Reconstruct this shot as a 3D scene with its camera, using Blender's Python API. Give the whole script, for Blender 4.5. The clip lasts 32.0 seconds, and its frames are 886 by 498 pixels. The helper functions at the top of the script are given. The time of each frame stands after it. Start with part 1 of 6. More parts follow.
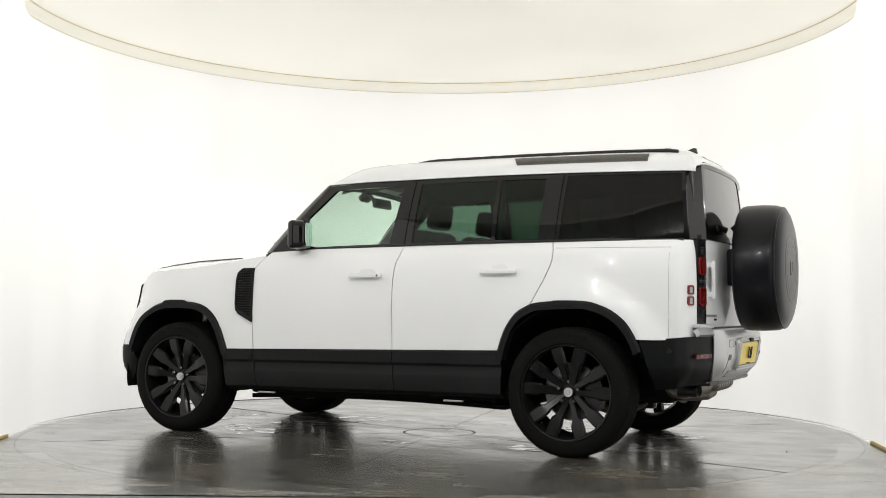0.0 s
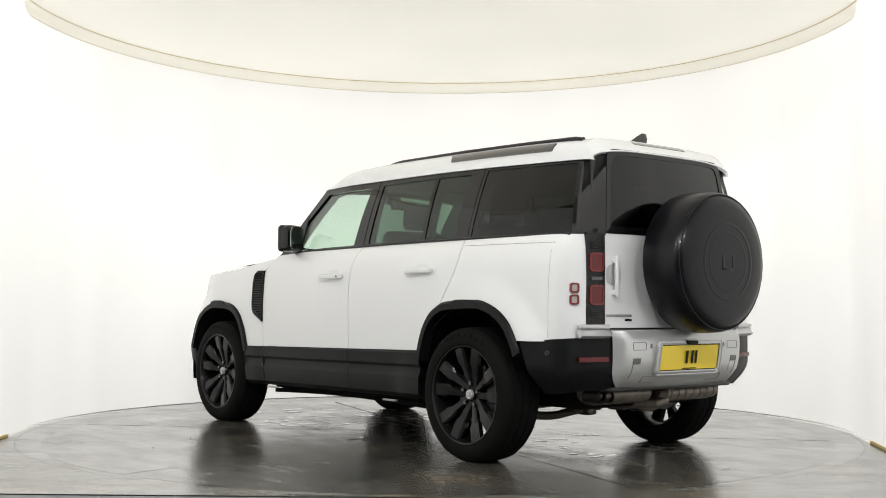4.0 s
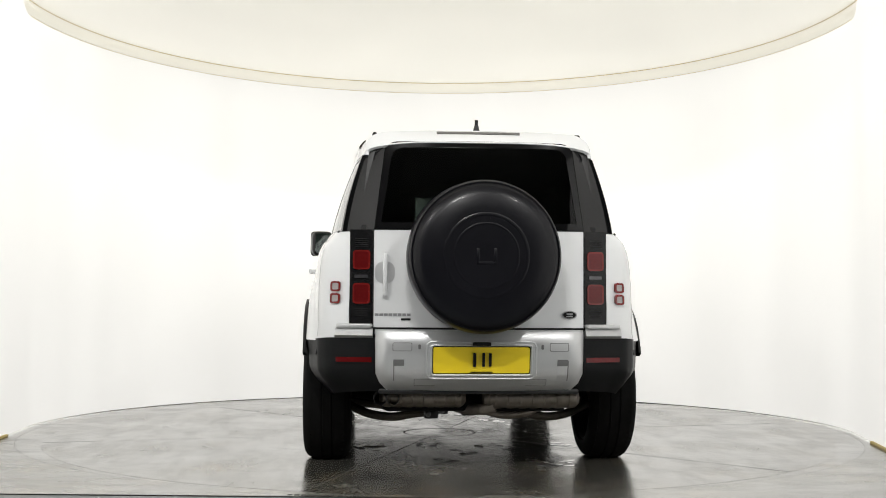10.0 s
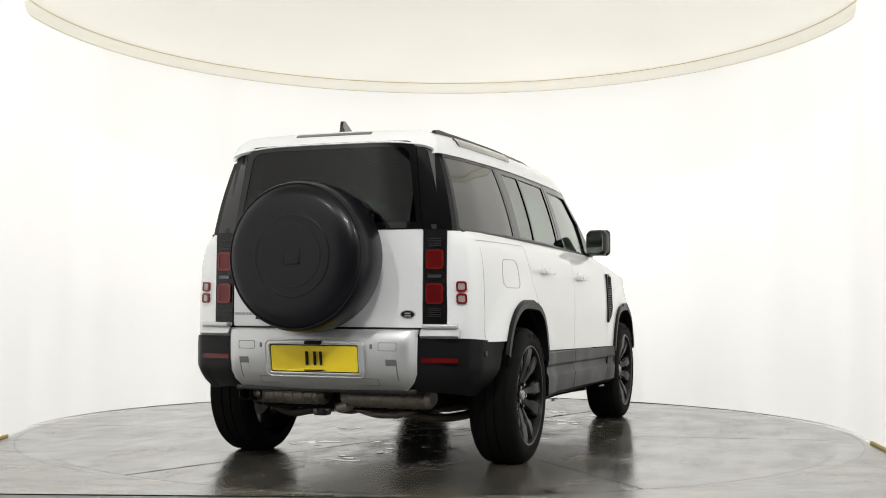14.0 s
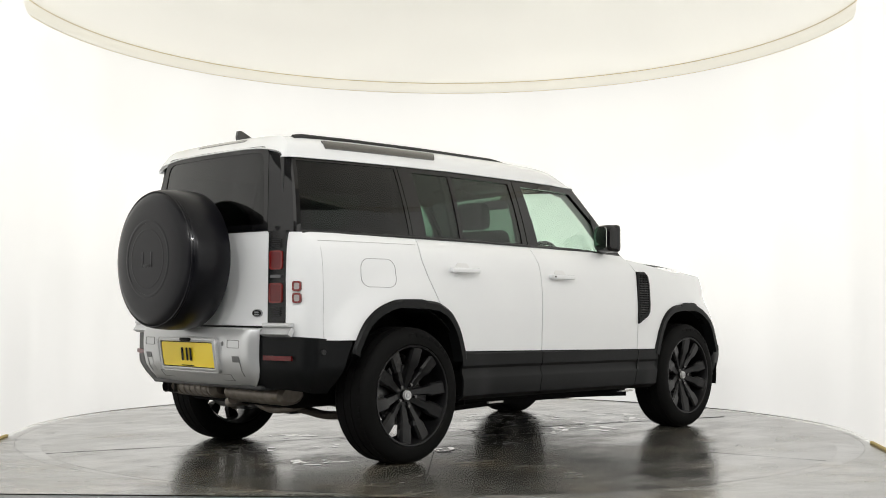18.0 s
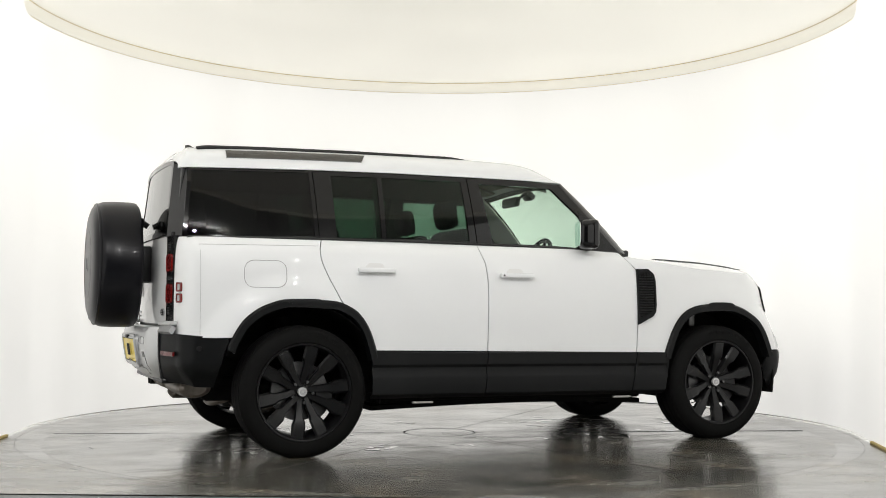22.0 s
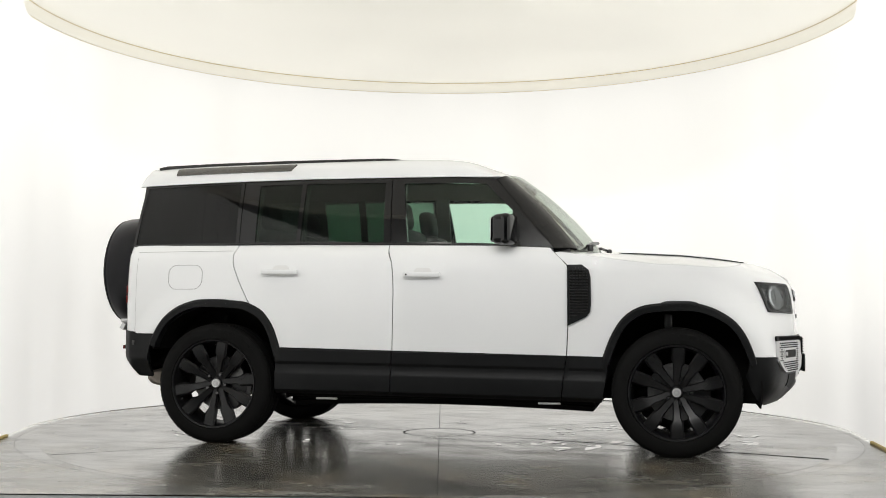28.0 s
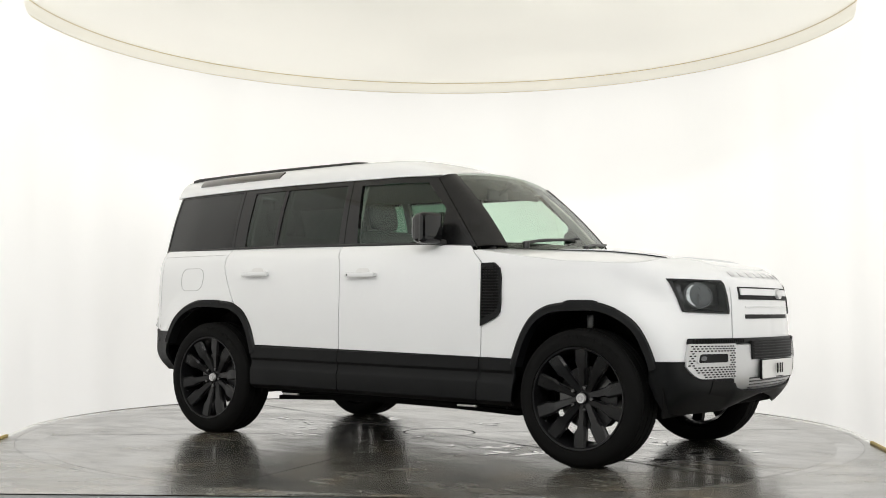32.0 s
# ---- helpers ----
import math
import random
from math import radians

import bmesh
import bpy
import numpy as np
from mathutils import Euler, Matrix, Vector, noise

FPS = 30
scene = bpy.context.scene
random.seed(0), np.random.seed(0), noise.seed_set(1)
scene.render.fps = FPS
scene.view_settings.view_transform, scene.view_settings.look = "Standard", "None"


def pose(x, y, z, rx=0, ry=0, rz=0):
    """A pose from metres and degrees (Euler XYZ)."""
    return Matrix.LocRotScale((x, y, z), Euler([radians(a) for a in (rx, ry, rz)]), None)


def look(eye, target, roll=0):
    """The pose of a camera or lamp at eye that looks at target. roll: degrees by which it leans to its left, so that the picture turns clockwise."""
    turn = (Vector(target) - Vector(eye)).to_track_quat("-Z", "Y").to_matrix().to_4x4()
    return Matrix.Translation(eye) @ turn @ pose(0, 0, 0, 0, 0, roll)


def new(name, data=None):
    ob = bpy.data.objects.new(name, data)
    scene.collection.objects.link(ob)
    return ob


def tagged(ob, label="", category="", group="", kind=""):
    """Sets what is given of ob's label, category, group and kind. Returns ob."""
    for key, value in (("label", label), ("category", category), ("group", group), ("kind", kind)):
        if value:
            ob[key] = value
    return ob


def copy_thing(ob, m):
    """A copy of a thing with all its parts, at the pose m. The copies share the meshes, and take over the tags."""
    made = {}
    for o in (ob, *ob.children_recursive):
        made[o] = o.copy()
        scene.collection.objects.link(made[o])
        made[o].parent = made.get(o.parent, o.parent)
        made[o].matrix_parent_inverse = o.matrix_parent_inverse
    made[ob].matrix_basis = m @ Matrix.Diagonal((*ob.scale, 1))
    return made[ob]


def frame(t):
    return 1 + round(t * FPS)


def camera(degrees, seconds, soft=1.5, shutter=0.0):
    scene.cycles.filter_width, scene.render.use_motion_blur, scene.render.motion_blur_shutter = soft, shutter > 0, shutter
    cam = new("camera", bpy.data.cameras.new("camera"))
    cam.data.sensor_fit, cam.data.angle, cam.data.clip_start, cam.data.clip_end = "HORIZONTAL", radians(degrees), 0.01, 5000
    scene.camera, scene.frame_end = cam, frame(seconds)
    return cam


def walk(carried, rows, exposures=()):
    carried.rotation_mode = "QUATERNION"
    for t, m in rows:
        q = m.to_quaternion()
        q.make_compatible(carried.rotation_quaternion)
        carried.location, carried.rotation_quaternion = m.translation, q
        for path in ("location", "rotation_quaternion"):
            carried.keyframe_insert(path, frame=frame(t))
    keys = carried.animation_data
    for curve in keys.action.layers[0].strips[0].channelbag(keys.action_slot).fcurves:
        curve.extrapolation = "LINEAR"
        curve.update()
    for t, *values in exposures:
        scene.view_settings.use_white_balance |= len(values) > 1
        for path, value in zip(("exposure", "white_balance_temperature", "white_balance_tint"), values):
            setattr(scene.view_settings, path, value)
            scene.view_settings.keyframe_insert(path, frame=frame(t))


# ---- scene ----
# one wide lens on a fixed stand, looking across a car turntable
cam = camera(43.21, 32.0, 1.0)
EYE = Vector((0.182, -8.2325, 0.9065))
AIM = Vector((-0.01967, 0.99841, 0.05276))
STAND = look(EYE, EYE + AIM, 0.32)
walk(cam, [(0.0, STAND), (32.0, STAND)])

# the turntable's turn: seconds and degrees
TURN = [(0, 154.24), (2, 142.46), (4, 130.66), (6, 118.85), (8, 107.02), (10, 95.15), (12, 83.24), (14, 71.31), (16, 59.39), (18, 47.53), (20, 35.74),
        (22, 24.02), (24, 12.36), (26, 0.73), (28, -10.89), (30, -22.52), (32, -34.15)]
AXLE = Vector((1.3177, 0.0749, 0.0))  # the turntable's axis in the car's own plan

# ---- world and light ----
world = bpy.data.worlds.new("studio_dark")
scene.world = world
world.use_nodes = True
world.node_tree.nodes["Background"].inputs[0].default_value = (0.5, 0.5, 0.5, 1)
world.node_tree.nodes["Background"].inputs[1].default_value = 0.02
scene.view_settings.exposure = 0.0


def lamp(name, eye, target, size, watts, colour=(1, 1, 1)):
    data = bpy.data.lights.new(name, "AREA")
    data.shape, data.size, data.energy, data.color = "DISK", size, watts, colour
    ob = new(name, data)
    ob.matrix_world = look(eye, target)
    return ob


for lx, ly in ((-2.0, -5.6), (-0.2, -5.8), (0.1, -5.8), (2.1, -5.6)):
    lamp("studio_lamp", (lx, ly, 3.48), (0, -0.3, 0.7), 0.035, 31, (1.0, 0.988, 0.968))


# ---- materials ----
def material(name):
    m = bpy.data.materials.new(name)
    m.use_nodes = True
    return m, m.node_tree.nodes, m.node_tree.links, m.node_tree.nodes["Principled BSDF"]


def set_in(node, **values):
    for key, value in values.items():
        node.inputs[key.replace("_", " ")].default_value = value


def noise_node(nodes, links, scale, detail=4.0, rough=0.55, stretch=None):
    tex = nodes.new("ShaderNodeTexNoise")
    set_in(tex, Scale=scale, Detail=detail, Roughness=rough)
    co = nodes.new("ShaderNodeTexCoord")
    if stretch:
        mp = nodes.new("ShaderNodeMapping")
        mp.inputs["Scale"].default_value = stretch
        links.new(co.outputs["Object"], mp.inputs["Vector"])
        links.new(mp.outputs["Vector"], tex.inputs["Vector"])
    else:
        links.new(co.outputs["Object"], tex.inputs["Vector"])
    return tex


def ramp(nodes, links, source, stops):
    r = nodes.new("ShaderNodeValToRGB")
    r.color_ramp.elements[0].position, r.color_ramp.elements[0].color = stops[0][0], (*stops[0][1], 1)
    r.color_ramp.elements[1].position, r.color_ramp.elements[1].color = stops[-1][0], (*stops[-1][1], 1)
    for at, col in stops[1:-1]:
        e = r.color_ramp.elements.new(at)
        e.color = (*col, 1)
    links.new(source, r.inputs["Fac"])
    return r


def grained(name, dark, light, rough, scale=40.0, bump=0.1, metal=0.0, coat=0.0, spread=0.12, big=3.0, coat_rough=0.04, spec=0.5):
    """A surface with fine grain, broad uneven wear and a little relief."""
    m, nodes, links, p = material(name)
    fine, broad = noise_node(nodes, links, scale), noise_node(nodes, links, big, 3.0)
    mix = nodes.new("ShaderNodeMath")
    mix.operation = "MULTIPLY_ADD"
    mix.inputs[1].default_value = 0.5
    half = nodes.new("ShaderNodeMath")
    half.operation = "MULTIPLY"
    half.inputs[1].default_value = 0.5
    links.new(broad.outputs["Fac"], half.inputs[0])
    links.new(fine.outputs["Fac"], mix.inputs[0])
    links.new(half.outputs[0], mix.inputs[2])
    col = ramp(nodes, links, mix.outputs[0], [(0.3, dark), (0.7, light)])
    links.new(col.outputs["Color"], p.inputs["Base Color"])
    rg = ramp(nodes, links, mix.outputs[0], [(0.3, (max(rough - spread, 0.02),) * 3), (0.7, (min(rough + spread, 1),) * 3)])
    links.new(rg.outputs["Color"], p.inputs["Roughness"])
    set_in(p, Specular_IOR_Level=spec, Metallic=metal, Coat_Weight=coat, Coat_Roughness=coat_rough)
    if bump:
        b = nodes.new("ShaderNodeBump")
        set_in(b, Strength=bump, Distance=0.002)
        links.new(fine.outputs["Fac"], b.inputs["Height"])
        links.new(b.outputs["Normal"], p.inputs["Normal"])
    return m


def glass(name, tint, gloss_rough=0.0, gloss=0.9):
    """A thin pane: tinted clear glass with a Fresnel gloss."""
    m, nodes, links, p = material(name)
    nodes.remove(p)
    clear, shine = nodes.new("ShaderNodeBsdfTransparent"), nodes.new("ShaderNodeBsdfGlossy")
    clear.inputs["Color"].default_value = (*tint, 1)
    set_in(shine, Roughness=gloss_rough)
    edge, mix = nodes.new("ShaderNodeLayerWeight"), nodes.new("ShaderNodeMixShader")
    set_in(edge, Blend=0.5)
    power, scale = nodes.new("ShaderNodeMath"), nodes.new("ShaderNodeMath")
    power.operation, scale.operation = "POWER", "MULTIPLY_ADD"
    power.inputs[1].default_value, scale.inputs[1].default_value, scale.inputs[2].default_value = 3.4, gloss, 0.030 * gloss
    links.new(edge.outputs["Facing"], power.inputs[0])
    links.new(power.outputs[0], scale.inputs[0])
    links.new(scale.outputs[0], mix.inputs[0])
    links.new(clear.outputs[0], mix.inputs[1])
    links.new(shine.outputs[0], mix.inputs[2])
    links.new(mix.outputs[0], nodes["Material Output"].inputs["Surface"])
    return m


PAINT = grained("white_paint", (0.785, 0.795, 0.805), (0.82, 0.83, 0.838), 0.52, 900, 0.0, coat=1.0, spread=0.03, big=2, coat_rough=0.02)
# body white darkened to paint the shade of the door handle recesses
RECESS_SHADE = grained("recess_shade_white", (0.70, 0.70, 0.70), (0.75, 0.75, 0.745), 0.4, 500, 0.0, coat=0.5)
SILVER = grained("satin_silver", (0.56, 0.565, 0.57), (0.62, 0.625, 0.63), 0.36, 700, 0.03, metal=0.55, spread=0.05)
CLAD = grained("grey_black_plastic", (0.006, 0.0065, 0.007), (0.010, 0.0105, 0.011), 0.40, 500, 0.10, spec=0.14)
GLOSS_BLACK = grained("gloss_black", (0.008, 0.008, 0.009), (0.012, 0.012, 0.013), 0.12, 300, 0.0, coat=1.0, spread=0.04)
POST_BLACK = grained("post_black", (0.004, 0.004, 0.0045), (0.007, 0.007, 0.0075), 0.26, 300, 0.0, spread=0.05, spec=0.35)
FRAME_BLACK = grained("frame_black", (0.003, 0.003, 0.0035), (0.005, 0.005, 0.0055), 0.05, 300, 0.0, spread=0.02, spec=0.45)
SATIN_BLACK = grained("satin_black", (0.006, 0.006, 0.0065), (0.011, 0.011, 0.0115), 0.38, 300, 0.03)
VINYL = grained("black_vinyl", (0.0025, 0.0025, 0.004), (0.005, 0.005, 0.0075), 0.33, 160, 0.10, spread=0.06, spec=0.22, coat=0.08, coat_rough=0.10)
RUBBER = grained("tyre_rubber", (0.004, 0.004, 0.004), (0.007, 0.007, 0.0068), 0.75, 120, 0.25, spec=0.1)
WHEEL_BLACK = grained("wheel_black", (0.004, 0.004, 0.0045), (0.007, 0.007, 0.0075), 0.30, 250, 0.02, coat=0.10, spread=0.05, coat_rough=0.2, spec=0.26)
WELL = grained("wheel_well_liner", (0.004, 0.004, 0.004), (0.008, 0.0078, 0.0075), 0.85, 60, 0.3, spec=0.1)
BRAKE = grained("dull_brake_steel", (0.09, 0.09, 0.09), (0.20, 0.20, 0.196), 0.36, 90, 0.1, metal=0.7)
CABIN = grained("cabin_dark_trim", (0.018, 0.018, 0.019), (0.035, 0.034, 0.034), 0.65, 200, 0.1)
SEAT = grained("seat_cloth", (0.020, 0.020, 0.022), (0.045, 0.045, 0.047), 0.7, 260, 0.2)
LINING = grained("headlining", (0.20, 0.18, 0.15), (0.25, 0.228, 0.19), 0.9, 300, 0.1)
STEEL = grained("brushed_steel", (0.35, 0.34, 0.33), (0.55, 0.54, 0.52), 0.35, 90, 0.1, metal=0.9)
MUFFLER = grained("exhaust_steel", (0.13, 0.108, 0.085), (0.27, 0.24, 0.21), 0.40, 26, 0.15, metal=0.5)
RUSTY = grained("suspension_metal", (0.035, 0.029, 0.022), (0.10, 0.084, 0.066), 0.6, 45, 0.2, metal=0.3)
CHROME = grained("chrome", (0.75, 0.75, 0.75), (0.85, 0.85, 0.85), 0.14, 80, 0.0, metal=0.45, spread=0.04)
PLATE_YELLOW = grained("plate_yellow", (0.90, 0.66, 0.015), (0.94, 0.71, 0.02), 0.4, 400, 0.0, coat=0.15)
PLATE_WHITE = grained("plate_white", (0.74, 0.74, 0.72), (0.80, 0.80, 0.78), 0.35, 400, 0.0, coat=0.6)
INK = grained("black_ink", (0.008, 0.008, 0.008), (0.014, 0.014, 0.014), 0.55, 300, 0.0, spec=0.12)
LETTER_GREY = grained("letter_grey", (0.55, 0.55, 0.555), (0.62, 0.62, 0.625), 0.4, 300, 0.0)
GREY_MARK = grained("grey_badge", (0.30, 0.30, 0.31), (0.40, 0.40, 0.41), 0.35, 300, 0.0, metal=0.6)
RED_LENS = grained("red_lens", (0.08, 0.004, 0.005), (0.13, 0.008, 0.008), 0.12, 120, 0.0, coat=0.2, spec=0.35)
RED_DARK = grained("dark_red_frame", (0.14, 0.008, 0.008), (0.20, 0.012, 0.010), 0.2, 120, 0.0, coat=0.3)
PALE_LENS = grained("pale_lens", (0.30, 0.27, 0.27), (0.42, 0.38, 0.38), 0.2, 120, 0.0, coat=1.0)
LENS_GREY = grained("lamp_reflector", (0.42, 0.43, 0.45), (0.62, 0.63, 0.65), 0.15, 60, 0.0, metal=0.9)
LENS_DARK = grained("dark_lens", (0.05, 0.052, 0.056), (0.09, 0.092, 0.096), 0.08, 40, 0.0, metal=0.5, coat=1.0)
LENS_MID = grained("grey_lens", (0.02, 0.02, 0.022), (0.13, 0.13, 0.138), 0.12, 22, 0.0, metal=0.4, coat=0.6)
MIRROR = grained("silvered_glass", (0.60, 0.62, 0.62), (0.64, 0.66, 0.66), 0.02, 40, 0.0, metal=1.0, spread=0.01)
TRIM_CREAM = grained("cream_pillar_trim", (0.72, 0.70, 0.65), (0.78, 0.76, 0.72), 0.85, 200, 0.05)
DASH_GREY = grained("grey_pillar_trim", (0.22, 0.215, 0.205), (0.28, 0.275, 0.265), 0.8, 200, 0.05)
CLEAR = glass("clear_glass", (0.90, 0.94, 0.90), 0.0, 0.5)
FRONT_GLASS = glass("green_tint_glass", (0.82, 0.91, 0.86))
DARK_GLASS = glass("privacy_glass", (0.31, 0.41, 0.35), 0.0, 1.0)
# tinted deeper than the privacy glass, standing in for the dark boot inside
QUARTER_GLASS = glass("dark_boot_glass", (0.15, 0.165, 0.16), 0.0, 1.0)
LAMP_GLASS = glass("lamp_glass", (0.93, 0.95, 0.95), 0.0, 0.25)


def glowing(name, colour, strength, folds=0.0):
    """White stretched fabric; its light is put in as emission, uneven in upright folds."""
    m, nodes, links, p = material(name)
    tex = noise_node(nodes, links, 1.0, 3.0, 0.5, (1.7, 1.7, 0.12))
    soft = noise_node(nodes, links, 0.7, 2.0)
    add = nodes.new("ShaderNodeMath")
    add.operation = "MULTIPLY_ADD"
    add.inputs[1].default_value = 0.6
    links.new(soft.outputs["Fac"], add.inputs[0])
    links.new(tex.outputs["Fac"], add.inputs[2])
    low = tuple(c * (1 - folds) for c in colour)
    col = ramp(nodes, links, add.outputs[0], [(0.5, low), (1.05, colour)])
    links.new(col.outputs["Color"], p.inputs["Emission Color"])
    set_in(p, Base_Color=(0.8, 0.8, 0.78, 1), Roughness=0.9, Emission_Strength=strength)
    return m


# wall and ceiling glow by material; no source is built behind them
WALL = glowing("glowing_wall", (1.0, 0.986, 0.969), 0.53, 0.15)
CEILING = glowing("glowing_ceiling", (1.0, 0.945, 0.81), 0.405, 0.20)
# the rim's glow is added to bring up its brightness
RIM = glowing("glowing_rim", (1.0, 0.92, 0.72), 0.32, 0.10)
RIM_SHADE = grained("rim_shade_cream", (0.66, 0.57, 0.40), (0.72, 0.64, 0.48), 0.6, 60, 0.05)
OCHRE = grained("ochre_edging", (0.40, 0.29, 0.08), (0.52, 0.40, 0.14), 0.6, 40, 0.1)
PALE_CEILING = grained("pale_hall_ceiling", (0.46, 0.455, 0.44), (0.54, 0.535, 0.52), 0.9, 8, 0.1)
DARK_WALL = grained("charcoal_studio_wall", (0.04, 0.04, 0.042), (0.06, 0.06, 0.062), 0.85, 8, 0.1)


def floor_paint(name, dark, light, stain, rough, varnish=0.0):
    """Grey floor paint: tyre rubs, scratches, stains and uneven gloss."""
    m, nodes, links, p = material(name)
    a = noise_node(nodes, links, 1.3, 6.0, 0.62)
    b = noise_node(nodes, links, 9.0, 8.0, 0.65)
    c = noise_node(nodes, links, 2.4, 7.0, 0.66)
    d = noise_node(nodes, links, 2.2, 6.0, 0.7, (0.8, 2.4, 1.0))
    base = ramp(nodes, links, a.outputs["Fac"], [(0.34, dark), (0.66, light)])
    spots = ramp(nodes, links, b.outputs["Fac"], [(0.36, (0.62, 0.60, 0.56)), (0.56, (1, 1, 1)), (0.70, (1.22, 1.2, 1.15))])
    mix = nodes.new("ShaderNodeMix")
    mix.data_type, mix.blend_type = "RGBA", "MULTIPLY"
    mix.inputs["Factor"].default_value = 0.9
    links.new(base.outputs["Color"], mix.inputs["A"])
    links.new(spots.outputs["Color"], mix.inputs["B"])
    blot = ramp(nodes, links, c.outputs["Fac"], [(0.52, (0, 0, 0)), (0.66, (0.85, 0.85, 0.85))])
    top = nodes.new("ShaderNodeMix")
    top.data_type = "RGBA"
    links.new(blot.outputs["Color"], top.inputs["Factor"])
    links.new(mix.outputs["Result"], top.inputs["A"])
    top.inputs["B"].default_value = (*stain, 1)
    links.new(top.outputs["Result"], p.inputs["Base Color"])
    # uneven gloss: polished by tyres in places, dulled by dirt and scratches in others
    rg = ramp(nodes, links, a.outputs["Fac"], [(0.3, (rough - 0.07,) * 3), (0.7, (rough + 0.08,) * 3)])
    dull = ramp(nodes, links, d.outputs["Fac"], [(0.45, (0, 0, 0)), (0.75, (0.11,) * 3)])
    add = nodes.new("ShaderNodeMath")
    add.operation = "ADD"
    links.new(rg.outputs["Color"], add.inputs[0])
    links.new(dull.outputs["Color"], add.inputs[1])
    links.new(add.outputs[0], p.inputs["Roughness"])
    set_in(p, Specular_IOR_Level=0.8, Coat_Weight=varnish)
    links.new(add.outputs[0], p.inputs["Coat Roughness"])
    bp = nodes.new("ShaderNodeBump")
    set_in(bp, Strength=0.05, Distance=0.003)
    links.new(noise_node(nodes, links, 5.0, 2.0).outputs["Fac"], bp.inputs["Height"])
    links.new(bp.outputs["Normal"], p.inputs["Normal"])
    return m


DISC = floor_paint("turntable_paint", (0.062, 0.064, 0.061), (0.138, 0.129, 0.108), (0.195, 0.157, 0.106), 0.19, 0.6)
FLOOR = floor_paint("studio_floor_paint", (0.125, 0.125, 0.116), (0.215, 0.208, 0.182), (0.25, 0.215, 0.16), 0.22, 0.55)
SLAB = floor_paint("blue_grey_floor", (0.15, 0.18, 0.19), (0.20, 0.225, 0.23), (0.2, 0.2, 0.19), 0.4)
SEAM = grained("dark_seam", (0.02, 0.02, 0.02), (0.05, 0.05, 0.045), 0.6, 80, 0.1)
WATER_MARK = grained("spilt_water", (0.10, 0.10, 0.10), (0.16, 0.155, 0.15), 0.03, 60, 0.0, spread=0.01, coat=1.0, coat_rough=0.0)


# ---- mesh helpers ----
def part(name, bm, mat, parent=None, label="", sharp=32):
    """Links a bmesh as one mesh object under a thing or a part."""
    bm.normal_update()
    for f in bm.faces:
        f.smooth = True
    for e in bm.edges:
        if len(e.link_faces) == 2:
            e.smooth = e.calc_face_angle(0) < radians(sharp)
    me = bpy.data.meshes.new(name)
    bm.to_mesh(me)
    bm.free()
    me.materials.append(mat)
    ob = new(name, me)
    if parent is not None:
        ob.parent = parent
    if label:
        ob["label"] = label
    return ob


def mirrored(bm):
    """The same shape on the car's other flank."""
    bm2 = bm.copy()
    for v in bm2.verts:
        v.co.y = -v.co.y
    bmesh.ops.reverse_faces(bm2, faces=bm2.faces)
    return bm2


def box(bm, c, s, bevel=0.0, rot=None, seg=2):
    got = bmesh.ops.create_cube(bm, size=1.0)["verts"]
    for v in got:
        v.co = Vector((v.co.x * s[0], v.co.y * s[1], v.co.z * s[2]))
    if bevel:
        edges = list({e for v in got for e in v.link_edges})
        out = bmesh.ops.bevel(bm, geom=edges, offset=bevel, segments=seg, profile=0.5, affect="EDGES")
        got = list({v for f in out["faces"] for v in f.verts} | {v for v in got if v.is_valid})
    m = Matrix.Translation(c) @ (rot.to_4x4() if rot else Matrix.Identity(4))
    for v in got:
        v.co = m @ v.co
    return bm


def turn(rx=0, ry=0, rz=0):
    return Euler([radians(a) for a in (rx, ry, rz)]).to_matrix()


def grid(bm, fn, ns, nt, thick=0.0):
    """A sheet through fn(s, t), s and t from 0 to 1, thickened to its inner side."""
    rows = [[bm.verts.new(fn(i / ns, j / nt)) for i in range(ns + 1)] for j in range(nt + 1)]
    faces = []
    for j in range(nt):
        for i in range(ns):
            faces.append(bm.faces.new((rows[j][i], rows[j][i + 1], rows[j + 1][i + 1], rows[j + 1][i])))
    if thick:
        bm.normal_update()
        lean = 0.0
        for f in faces:
            c = f.calc_center_median()
            core = Vector((min(max(c.x, 0.2), 2.8), 0.0, min(max(c.z, 0.8), 1.2)))
            lean += f.normal.dot((c - core).normalized()) * f.calc_area()
        if lean < 0:  # keep the thickness on the side of the car's core
            bmesh.ops.reverse_faces(bm, faces=faces)
            bm.normal_update()
        inner = {}
        for row in rows:
            for v in row:
                inner[v] = bm.verts.new(v.co - v.normal * thick)
        for f in faces:
            bm.faces.new([inner[v] for v in reversed(f.verts)])
        rim = [rows[0][i] for i in range(ns)] + [rows[j][ns] for j in range(nt)] + [rows[nt][i] for i in range(ns, 0, -1)] + [rows[j][0] for j in range(nt, 0, -1)]
        for a, b in zip(rim, rim[1:] + rim[:1]):
            bm.faces.new((b, a, inner[a], inner[b]))
        bmesh.ops.recalc_face_normals(bm, faces=bm.faces)
    return bm


